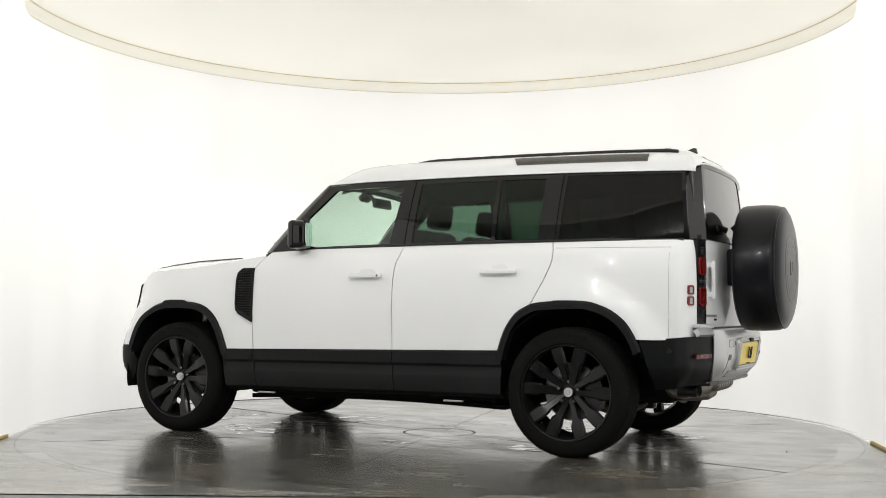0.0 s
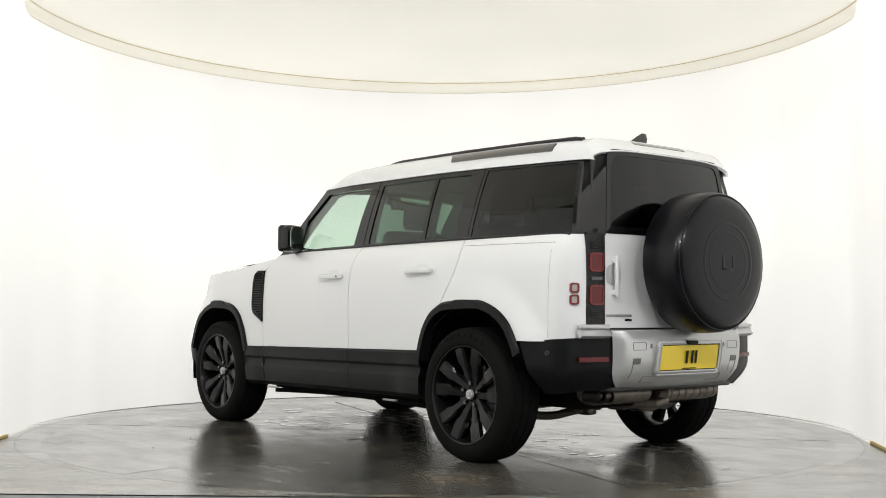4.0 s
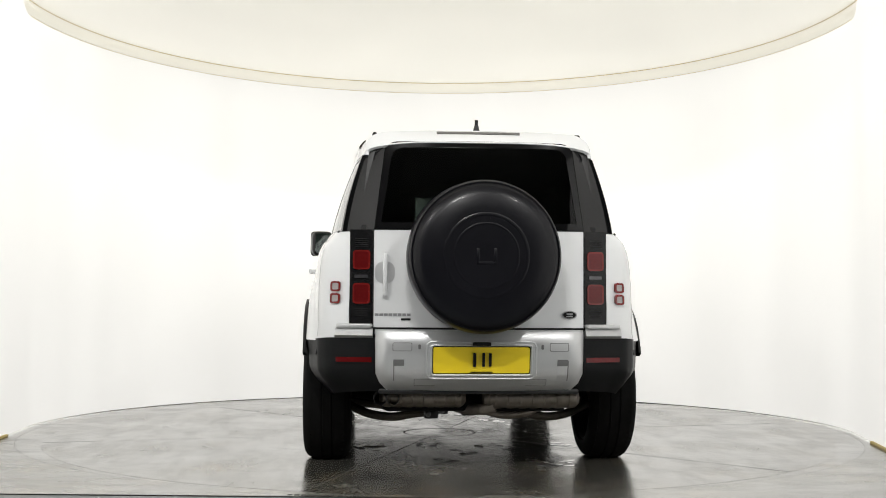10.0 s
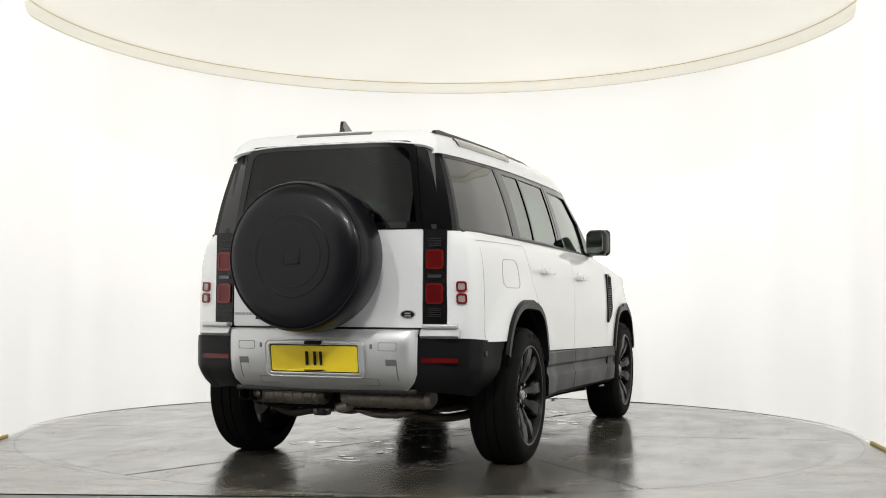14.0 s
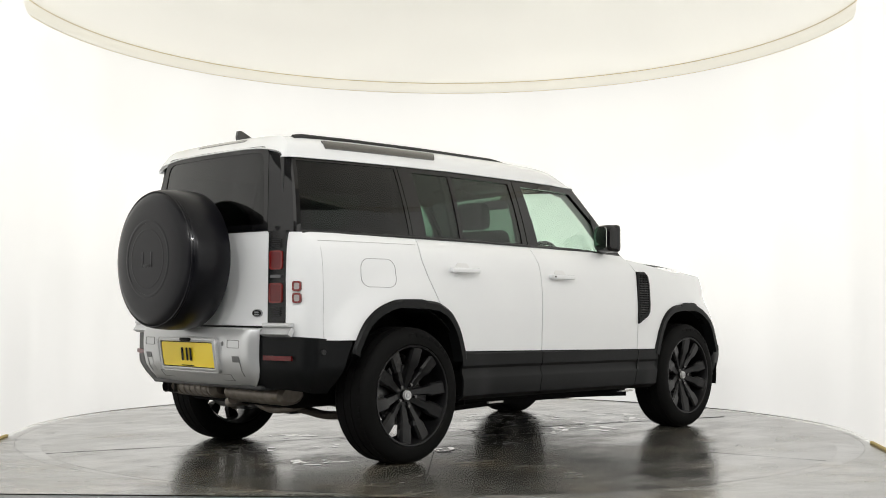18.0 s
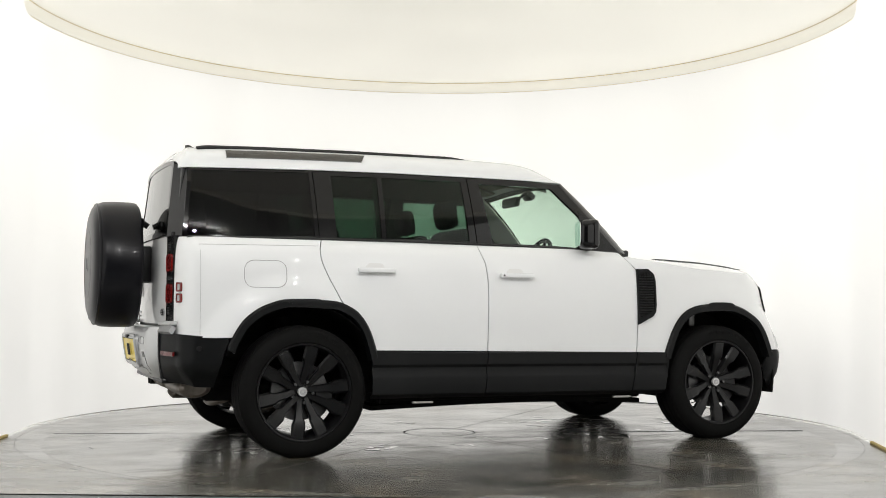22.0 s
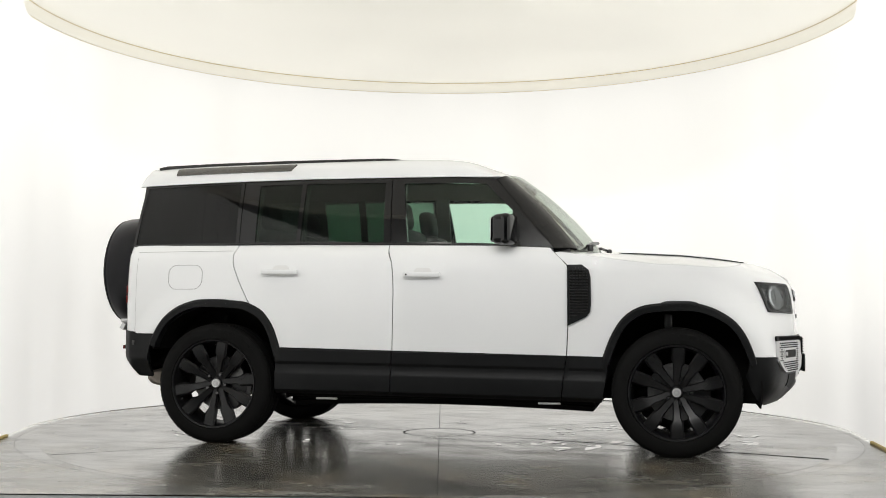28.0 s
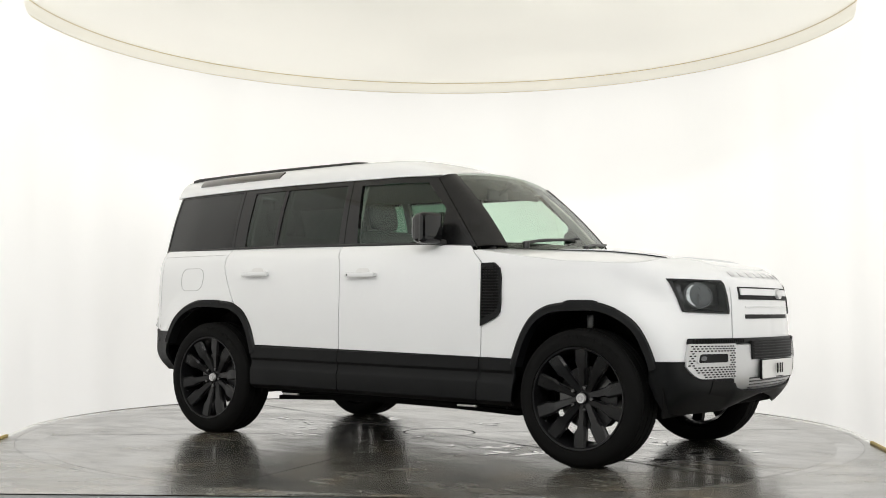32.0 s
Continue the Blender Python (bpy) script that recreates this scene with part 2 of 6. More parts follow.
def lathe(bm, profile, n=48, axis="Y", c=(0, 0, 0), close=False):
    """Turns a profile of (radius, along) round an axis."""
    rings = []
    for r, a in profile:
        ring = []
        for i in range(n):
            w = 2 * math.pi * i / n
            p = (r * math.cos(w), a, r * math.sin(w)) if axis == "Y" else ((a, r * math.cos(w), r * math.sin(w)) if axis == "X" else (r * math.cos(w), r * math.sin(w), a))
            ring.append(bm.verts.new(Vector(c) + Vector(p)))
        rings.append(ring)
    pairs = list(zip(rings, rings[1:])) + ([(rings[-1], rings[0])] if close else [])
    for a, b in pairs:
        for i in range(n):
            j = (i + 1) % n
            bm.faces.new((a[i], a[j], b[j], b[i]))
    if not close:
        for ring in (rings[0], rings[-1]):
            bm.faces.new(ring)
    bmesh.ops.recalc_face_normals(bm, faces=bm.faces)
    return bm


def prism(bm, poly, put, depth):
    """A flat outline of (a, b), carried into space by put(a, b, d), with that depth."""
    front = [bm.verts.new(put(a, b, 0.0)) for a, b in poly]
    back = [bm.verts.new(put(a, b, depth)) for a, b in poly]
    bm.faces.new(front)
    bm.faces.new(back[::-1])
    for i in range(len(poly)):
        j = (i + 1) % len(poly)
        bm.faces.new((front[j], front[i], back[i], back[j]))
    bmesh.ops.recalc_face_normals(bm, faces=bm.faces)
    return bm


def frame_ring(bm, outer, inner, put, depth):
    """A frame between two outlines with the same number of points."""
    n = len(outer)
    a0, b0 = [bm.verts.new(put(*p, 0)) for p in outer], [bm.verts.new(put(*p, 0)) for p in inner]
    a1, b1 = [bm.verts.new(put(*p, depth)) for p in outer], [bm.verts.new(put(*p, depth)) for p in inner]
    for i in range(n):
        j = (i + 1) % n
        for q in ((a0[i], a0[j], b0[j], b0[i]), (a1[j], a1[i], b1[i], b1[j]), (a0[j], a0[i], a1[i], a1[j]), (b0[i], b0[j], b1[j], b1[i])):
            bm.faces.new(q)
    bmesh.ops.recalc_face_normals(bm, faces=bm.faces)
    return bm


def tube(bm, pts, r, n=10, flat=1.0):
    """A round bar along points; flat squeezes its height."""
    pts = [Vector(p) for p in pts]
    rings = []
    for i, p in enumerate(pts):
        d = (pts[min(i + 1, len(pts) - 1)] - pts[max(i - 1, 0)]).normalized()
        side = d.cross(Vector((0, 0, 1)))
        side = side.normalized() if side.length > 1e-4 else Vector((0, 1, 0))
        up = side.cross(d)
        rings.append([bm.verts.new(p + side * (r * math.cos(2 * math.pi * k / n)) + up * (r * flat * math.sin(2 * math.pi * k / n))) for k in range(n)])
    for a, b in zip(rings, rings[1:]):
        for i in range(n):
            j = (i + 1) % n
            bm.faces.new((a[i], a[j], b[j], b[i]))
    bm.faces.new(rings[0])
    bm.faces.new(rings[-1][::-1])
    bmesh.ops.recalc_face_normals(bm, faces=bm.faces)
    return bm


def rounded(w, h, r, n=4, cx=0.0, cy=0.0):
    """A rounded rectangle's outline."""
    out = []
    for sx, sy, a0 in ((1, 1, 0), (-1, 1, 90), (-1, -1, 180), (1, -1, 270)):
        for k in range(n + 1):
            a = radians(a0 + 90 * k / n)
            out.append((cx + sx * (w / 2 - r) + r * math.cos(a), cy + sy * (h / 2 - r) + r * math.sin(a)))
    return out


def spline(pts, per=12):
    """A smooth line through the points."""
    p = [np.array(q, float) for q in pts]
    p = [2 * p[0] - p[1], *p, 2 * p[-1] - p[-2]]
    out = []
    for a, b, c, d in zip(p, p[1:], p[2:], p[3:]):
        for k in range(per):
            t = k / per
            out.append(0.5 * (2 * b + (c - a) * t + (2 * a - 5 * b + 4 * c - d) * t * t + (3 * b - a - 3 * c + d) * t ** 3))
    out.append(p[-2])
    return np.array(out)


def line(pts):
    """x at a height, along a line of (height, x)."""
    pts = sorted(pts)
    zs, xs = [q[0] for q in pts], [q[1] for q in pts]
    return lambda z: float(np.interp(z, zs, xs))


# ---- the studio ----
def structure(name, bm, mat, label, category, sharp=32):
    return tagged(part(name, bm, mat, None, label, sharp), label, category, "", "structure")


def wall_plan(n=96):
    """The wall's inner line: a half round behind, easing inwards to its two ends."""
    pts = [(3.073 - 0.13 * (0.2275 + 1.6) * (1 - k / 10), -1.6 + (0.2275 + 1.6) * k / 10) for k in range(10)]
    pts += [(3.073 * math.cos(math.pi * k / n), 0.2275 + 3.073 * math.sin(math.pi * k / n)) for k in range(n + 1)]
    return pts + [(-x, y) for x, y in reversed(pts[:10])]


def build_studio():
    plan = [(x - 0.013, y) for x, y in wall_plan()]
    n = len(plan)
    bm = bmesh.new()
    def wall_at(s, t, out=0.0):
        x, y = plan[min(int(round(s * (n - 1))), n - 1)]
        d = Vector((x, y - 0.2275, 0)).normalized() * out
        return Vector((x, y, 0.012 + 3.4 * t)) + d
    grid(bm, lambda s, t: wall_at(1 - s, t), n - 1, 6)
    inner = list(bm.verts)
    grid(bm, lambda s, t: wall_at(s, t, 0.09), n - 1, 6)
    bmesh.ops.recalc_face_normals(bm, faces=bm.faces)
    structure("wall_curved", bm, WALL, "white glowing curved studio wall of stretched fabric", "wall")

    # ochre edging strip along the foot of the wall
    bm = bmesh.new()
    foot = [(x * 0.997, y) for x, y in plan]
    for a, b in ((0, 6), (n - 1 - 6, n - 1)):
        rows = foot[a:b + 1]
        tube(bm, [(x, y, 0.008) for x, y in rows], 0.014, 8)
    structure("baseboard", bm, OCHRE, "narrow ochre edging strip along the wall's foot", "baseboard")

    # ceiling sheet with its deep rim
    c = Vector((-0.006, -0.192))
    bm = bmesh.new()
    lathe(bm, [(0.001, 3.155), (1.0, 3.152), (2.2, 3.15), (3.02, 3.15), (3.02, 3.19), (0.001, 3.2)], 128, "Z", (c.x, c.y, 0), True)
    structure("ceiling", bm, CEILING, "round cream glowing ceiling sheet over the turntable", "ceiling")
    bm = bmesh.new()
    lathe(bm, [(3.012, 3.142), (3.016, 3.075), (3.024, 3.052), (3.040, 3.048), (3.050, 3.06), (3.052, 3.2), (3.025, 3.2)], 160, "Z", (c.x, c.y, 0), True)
    structure("trim_ceiling_rim", bm, RIM, "cream rim round the ceiling sheet, given a glow", "trim")
    for r, z, k in ((3.010, 3.144, 0.0035), (3.036, 3.0485, 0.0028)):  # thin darker lines added for the rim's shadow gap and lower lip
        bm = bmesh.new()
        lathe(bm, [(r + k * math.cos(radians(q)), z + k * math.sin(radians(q))) for q in range(0, 360, 60)], 160, "Z", (c.x, c.y, 0), True)
        structure("trim_shade_line", bm, RIM_SHADE, "thin cream line along the ceiling's rim, added as its edge shade", "trim")
    bm = bmesh.new()
    box(bm, (0, -2.6, 3.66), (15.2, 17.2, 0.12))
    structure("ceiling_studio", bm, PALE_CEILING, "pale ceiling of the hall outside the turntable bay", "ceiling")

    # hall round the bay
    for name, cc, s in (("wall_north", (0, 5.4, 1.8), (15.2, 0.2, 3.6)), ("wall_south", (0, -10.8, 1.8), (15.2, 0.2, 3.6)),
                        ("wall_east", (7.5, -2.7, 1.8), (0.2, 16.0, 3.6)), ("wall_west", (-7.5, -2.7, 1.8), (0.2, 16.0, 3.6))):
        bm = bmesh.new()
        box(bm, cc, s)
        structure(name, bm, DARK_WALL, "plain charcoal wall of the hall", "wall")

    # fixed floor: a ring about the turntable, then the floor beyond a worn round groove
    N = 144
    def circle(r, cy, z=0.0):
        return [(r * math.cos(2 * math.pi * i / N), cy + r * math.sin(2 * math.pi * i / N), z) for i in range(N)]
    def band(inner, outer, drop):
        bm = bmesh.new()
        a, b = [bm.verts.new(p) for p in inner], [bm.verts.new(p) for p in outer]
        c = [bm.verts.new((p[0], p[1], -drop)) for p in inner]
        for i in range(N):
            j = (i + 1) % N
            bm.faces.new((a[i], b[i], b[j], a[j]))
            bm.faces.new((c[i], a[i], a[j], c[j]))
        return bm
    structure("floor_ring", band(circle(2.7403, 0), circle(2.9858, 0.2275), 0.1), DISC, "grey painted floor ring close round the turntable", "floor")
    def edge_of(i):
        a = 2 * math.pi * i / N
        x, y = math.cos(a), math.sin(a)
        k = min(7.4 / max(abs(x), 1e-6), (5.2 / y if y > 1e-6 else 2.925 / max(-y, 1e-6)))
        return (k * x, 0.11 + k * y, 0)
    bm = band(circle(2.9875, 0.2275), [edge_of(i) for i in range(N)], 0.1)
    structure("floor", bm, FLOOR, "worn grey painted floor round the turntable", "floor")
    bm = bmesh.new()
    box(bm, (0, -6.81, -0.054), (14.8, 7.97, 0.1), 0.003)
    structure("floor_front", bm, SLAB, "blue grey painted floor slab before the turntable", "floor")
    bm = bmesh.new()
    box(bm, (0, -2.6, -0.16), (15.2, 17.2, 0.06))
    structure("floor_base", bm, SEAM, "dark concrete base under the floors", "floor")


SPOKE0 = 282.0


def build_turntable():
    """The disc in six painted segments, with a hub plate, on a rim."""
    table = tagged(new("turntable"), "round grey painted car turntable in six segments with worn seams", "turntable")
    R, n = 2.7400, 24
    for k in range(6):
        bm = bmesh.new()
        a0, a1 = radians(SPOKE0 + 60 * k), radians(SPOKE0 + 60 * (k + 1))
        gap = 0.0022
        top = []
        for i in range(n + 1):
            a = a0 + (a1 - a0) * i / n
            top.append((R * math.cos(a), R * math.sin(a)))
        for i in range(n, -1, -1):
            a = a0 + (a1 - a0) * i / n
            top.append((0.262 * math.cos(a), 0.262 * math.sin(a)))
        mid = (a0 + a1) / 2
        off = Vector((math.cos(mid), math.sin(mid))) * gap * 2
        prism(bm, top, lambda a, b, d, off=off: Vector((a + off.x, b + off.y, 0.0006 - d)), 0.05)
        part("segment", bm, DISC, table)
    rng = random.Random(3)
    for k in range(6):  # dark strip added on each joint, standing proud for the shaded plate steps
        bm = bmesh.new()
        a = radians(SPOKE0 + 60 * k)
        d, e = Vector((math.cos(a), math.sin(a), 0)), Vector((-math.sin(a), math.cos(a), 0))
        rows, lift, worn = [], 0.001, (0.30, 0.95, 0.45, 0.25, 0.60, 0.35)[k]
        for i in range(41):
            r = 0.262 + (R - 0.262) * i / 40
            lift += (worn * rng.uniform(0.0, 0.0075) * (0.4 + 0.6 * r / R) - lift) * 0.4
            w = rng.uniform(0.0022, 0.0036)
            rows.append([bm.verts.new(d * r + e * q * w + Vector((0, 0, z))) for q, z in ((-1, -0.004), (-0.8, lift), (0.8, lift), (1, -0.004))])
        for p, q in zip(rows, rows[1:]):
            for i in range(3):
                bm.faces.new((p[i], p[i + 1], q[i + 1], q[i]))
        bmesh.ops.recalc_face_normals(bm, faces=bm.faces)
        part("seam_strip", bm, SEAM, table, "dark strip standing in for the plates' step at a joint")
    bm = bmesh.new()
    lathe(bm, [(0.2545, -0.004), (0.2548, 0.0009), (0.2598, 0.0013), (0.260, -0.004)], 64, "Z", (0, 0, 0), True)
    part("hub_seal", bm, SEAM, table, "dark joint round the centre plate")
    bm = bmesh.new()
    lathe(bm, [(0.001, 0.0), (0.25, 0.0), (0.254, -0.003), (0.254, -0.05), (0.001, -0.05)], 64, "Z")
    part("hub_plate", bm, DISC, table, "round centre plate")
    bm = bmesh.new()
    lathe(bm, [(0.001, -0.04), (2.72, -0.04), (2.72, -0.1), (0.001, -0.1)], 96, "Z")
    part("underframe", bm, SEAM, table, "dark underframe seen in the seams")
    return table


build_studio()
turntable = build_turntable()


def build_wings():
    """Unseen white walls, added from the bay's two ends towards the camera stand."""
    # they glow to light the car's near sides and fill its reflections
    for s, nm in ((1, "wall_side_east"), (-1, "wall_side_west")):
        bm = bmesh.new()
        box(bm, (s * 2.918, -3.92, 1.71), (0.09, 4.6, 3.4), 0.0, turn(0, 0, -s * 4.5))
        structure(nm, bm, WALL, "unseen white glowing side wall, added to light the car", "wall")


build_wings()


def build_floor_marks():
    # thin films of spilt water on the disc
    rng = random.Random(7)
    spots = [(0.83, -0.40, 0.16), (1.12, -0.68, 0.17), (0.80, 0.43, 0.10), (1.25, 0.52, 0.13), (2.12, 0.36, 0.12), (2.10, -0.14, 0.16), (-0.95, 0.58, 0.15), (-0.16, -0.78, 0.07), (-0.93, -0.42, 0.08),
             (-1.62, -0.60, 0.12), (0.84, 0.14, 0.10), (1.80, -0.37, 0.13), (1.62, -0.77, 0.10), (-0.71, 0.12, 0.08), (1.45, 0.08, 0.12), (1.13, 0.70, 0.12), (-0.72, -0.70, 0.10), (-1.13, -0.12, 0.09),
             (-0.80, -0.28, 0.08), (0.12, -0.38, 0.07), (-1.55, 0.05, 0.10), (-0.05, 0.72, 0.08), (1.45, 0.40, 0.12), (0.60, -0.62, 0.08), (1.38, -0.30, 0.10)]
    for x, y, r in spots:
        for k in range(6):
            bm = bmesh.new()
            n, cx, cy = 28, x + rng.uniform(-1.3, 1.3) * r, y + rng.uniform(-1.0, 1.0) * r
            turn_by, long = rng.uniform(0, 3.14), rng.uniform(1.3, 2.8)
            rr = r * rng.uniform(0.05, 0.24)
            ph = [rng.uniform(0, 6.28) for _ in range(4)]
            pts = []
            for i in range(n):
                a = 2 * math.pi * i / n
                w = rr * (1 + 0.30 * math.sin(2 * a + ph[0]) + 0.16 * math.sin(3 * a + ph[1]) + 0.12 * math.sin(5 * a + ph[2]) + 0.10 * math.sin(8 * a + ph[3]))
                u, v = w * long * math.cos(a), w * math.sin(a)
                pts.append((cx + u * math.cos(turn_by) - v * math.sin(turn_by), cy + u * math.sin(turn_by) + v * math.cos(turn_by)))
            prism(bm, pts, lambda a, b, d: Vector((a, b, 0.0012 + 0.0004 * k - d)), 0.0008 + 0.0004 * k)
            part("puddle", bm, WATER_MARK, turntable, "thin film of spilt water")
    # dark scrapes on the disc
    for k in range(18):
        bm = bmesh.new()
        a, r = rng.uniform(0, 6.28), rng.uniform(0.4, 2.5)
        x, y, w, t = r * math.cos(a), r * math.sin(a), rng.uniform(0.02, 0.09), a + 1.57 + rng.uniform(-0.3, 0.3)
        pts = []
        for i in range(10):
            q = 2 * math.pi * i / 10
            u, v = w * math.cos(q), rng.uniform(0.002, 0.005) * math.sin(q)
            pts.append((x + u * math.cos(t) - v * math.sin(t), y + u * math.sin(t) + v * math.cos(t)))
        prism(bm, pts, lambda a, b, d: Vector((a, b, 0.0008 - d)), 0.0005)
        part("scrape", bm, SEAM, turntable)
    # worn painted lettering, too faint to read, before the disc
    bm = bmesh.new()
    for k in range(7):
        box(bm, (-0.66 + 0.034 * k, -2.775 - 0.004 * k, 0.001), (0.024, 0.022, 0.0016))
    structure("floor_marking", bm, SEAM, "worn row of dark paint bars on the floor", "marking")


build_floor_marks()


# ---- the car's form ----
# plan of the flank at mid height, from the tail's centre to the nose's centre
PLAN = spline([(-0.790, 0), (-0.785, 0.25), (-0.766, 0.56), (-0.735, 0.74), (-0.705, 0.825), (-0.655, 0.868), (-0.55, 0.893), (-0.35, 0.915), (0.0, 0.938), (0.6, 0.950),
               (1.2, 0.953), (2.0, 0.953), (2.6, 0.950), (3.0, 0.945), (3.2, 0.930), (3.36, 0.895), (3.50, 0.815), (3.61, 0.690), (3.740, 0.480), (3.786, 0.25), (3.799, 0)])
# the same below the lamps, with squarer front corners
LOW = spline([(-0.790, 0), (-0.785, 0.25), (-0.766, 0.56), (-0.735, 0.74), (-0.705, 0.825), (-0.655, 0.868), (-0.55, 0.893), (-0.35, 0.915), (0.0, 0.938), (0.6, 0.950),
              (1.2, 0.953), (2.0, 0.953), (2.6, 0.950), (3.0, 0.948), (3.22, 0.944), (3.40, 0.925), (3.535, 0.86), (3.64, 0.735), (3.755, 0.500), (3.800, 0.25), (3.812, 0)])
PU = np.concatenate([[0], np.cumsum(np.hypot(*np.diff(PLAN, axis=0).T))])
KZ = [(0.25, 0.93), (0.33, 0.978), (0.45, 0.995), (0.62, 1.0), (0.9, 1.006), (1.05, 1.0), (1.15, 0.992), (1.22, 0.978), (1.27, 0.958), (1.305, 0.925), (1.33, 0.90), (1.8, 0.9)]
NOSE = [(0.2, -0.14), (0.35, -0.06), (0.45, -0.015), (0.55, 0.0), (0.72, 0.0), (0.78, 0.0), (0.98, 0.0), (1.05, -0.012), (1.10, -0.04), (1.14, -0.09), (1.2, -0.2)]


def kz(z):
    return float(np.interp(z, [q[0] for q in KZ], [q[1] for q in KZ]))


def ux(x):
    return float(np.interp(x, PLAN[:, 0], PU))


def uy(y):
    """Along the nose, the place with this half width."""
    k = len(PLAN) * 3 // 4
    return float(np.interp(-y, -PLAN[k:, 1], PU[k:]))


def skin(u, z, off=0.0, side=1):
    low = float(np.clip((1.02 - z) / 0.30, 0, 1))
    low = low * low * (3 - 2 * low) * 0.999
    P = PLAN + (LOW - PLAN) * low if low > 0 and u > 4.0 else PLAN
    x, y = np.interp(u, PU, P[:, 0]), np.interp(u, PU, P[:, 1])
    e = 0.01
    tx = np.interp(u + e, PU, P[:, 0]) - np.interp(u - e, PU, P[:, 0])
    ty = np.interp(u + e, PU, P[:, 1]) - np.interp(u - e, PU, P[:, 1])
    ln = math.hypot(tx, ty) or 1
    nose = float(np.interp(z, [q[0] for q in NOSE], [q[1] for q in NOSE])) * float(np.clip((x - 3.25) / 0.4, 0, 1))
    y *= kz(z)
    for xc, grow in ((0.0, 1.0), (3.022, 0.7)):  # the panels swell towards the wheel arches
        r = math.hypot(x - xc, z - 0.40)
        if r < 0.74:
            near = min(1.0, (0.74 - r) / 0.19)
            y += grow * near * near * (3 - 2 * near) * max(0.0, 0.961 - y)
    return Vector((x + nose - off * ty / ln, side * (y + off * tx / ln), z))


def belt(x):
    return float(np.interp(x, [-0.7, 0.1, 0.7, 1.2, 1.75, 2.26, 2.45], [1.326, 1.330, 1.330, 1.324, 1.316, 1.292, 1.283]))


def clad_top(x):
    return 0.640 - 0.0155 * (x - 0.46) if x > 0 else 0.722


def head_z(x):
    """Top edge of the window band."""
    return float(np.interp(x, [-0.7, 0.1, 0.6, 1.6, 1.9], [1.757, 1.773, 1.779, 1.778, 1.768]))


def panel(bm, lo, hi, z0, z1, ns=16, nt=14, off=0.0, thick=0.02, bot=None, top=None, side=1):
    """A skin panel between two upright lines lo(z) and hi(z); bot(x) and top(x) bend its lower and upper edges."""
    def at(s, t):
        z = z0 + (z1 - z0) * t
        for _ in range(5):  # the edge lines are read at the bent height
            x = lo(z) + (hi(z) - lo(z)) * s
            zb, zt = bot(x) if bot else z0, top(x) if top else z1
            z = zb + (zt - zb) * t
        return skin(ux(x), z, off, side)
    return grid(bm, (lambda s, t: at(1 - s, t)) if side > 0 else at, ns, nt, thick)


G = 0.003  # half a shut line
DOOR_A = line([(1.30, 2.235), (1.23, 2.301), (1.187, 2.352), (1.10, 2.364), (1.0, 2.366), (0.63, 2.351), (0.387, 2.318), (0.3, 2.31)])
DOOR_B = line([(1.33, 1.182), (1.27, 1.183), (1.20, 1.212), (1.10, 1.224), (1.0, 1.228), (0.63, 1.223), (0.38, 1.21), (0.3, 1.205)])
DOOR_C = line([(1.33, 0.13), (1.261, 0.105), (1.19, 0.110), (1.081, 0.158), (0.937, 0.236), (0.877, 0.300), (0.8, 0.372), (0.70, 0.425), (0.64, 0.455), (0.3, 0.50)])


def arch_line(pts):
    return line([(z, x) for x, z in pts])


REAR_ARCH = [(-0.455, 0.70), (-0.385, 0.819), (-0.289, 0.898), (-0.182, 0.942), (-0.091, 0.957), (0.088, 0.953), (0.20, 0.944), (0.260, 0.925), (0.341, 0.877), (0.414, 0.776), (0.462, 0.640)]
FRONT_ARCH = [(2.572, 0.608), (2.628, 0.751), (2.702, 0.860), (2.796, 0.920), (2.90, 0.942), (3.03, 0.948), (3.129, 0.947), (3.20, 0.930), (3.268, 0.900), (3.350, 0.834), (3.413, 0.718), (3.452, 0.620)]

car = tagged(new("car"), "white five-door off-road car with black cladding and a covered spare wheel", "car")


def cpart(name, bm, mat, parent=None, label="", sharp=32):
    """A part of the car, in the car's own plan."""
    ob = part(name, bm, mat, parent or car, label, sharp)
    if parent is None:
        ob.location = -AXLE
    return ob


def both(name, bm, mat, label="", parents=(None, None), sharp=32):
    """A part and its twin on the other flank: (left, right)."""
    b2 = mirrored(bm)
    return cpart(name, bm, mat, parents[0], label, sharp), cpart(name, b2, mat, parents[1], label, sharp)


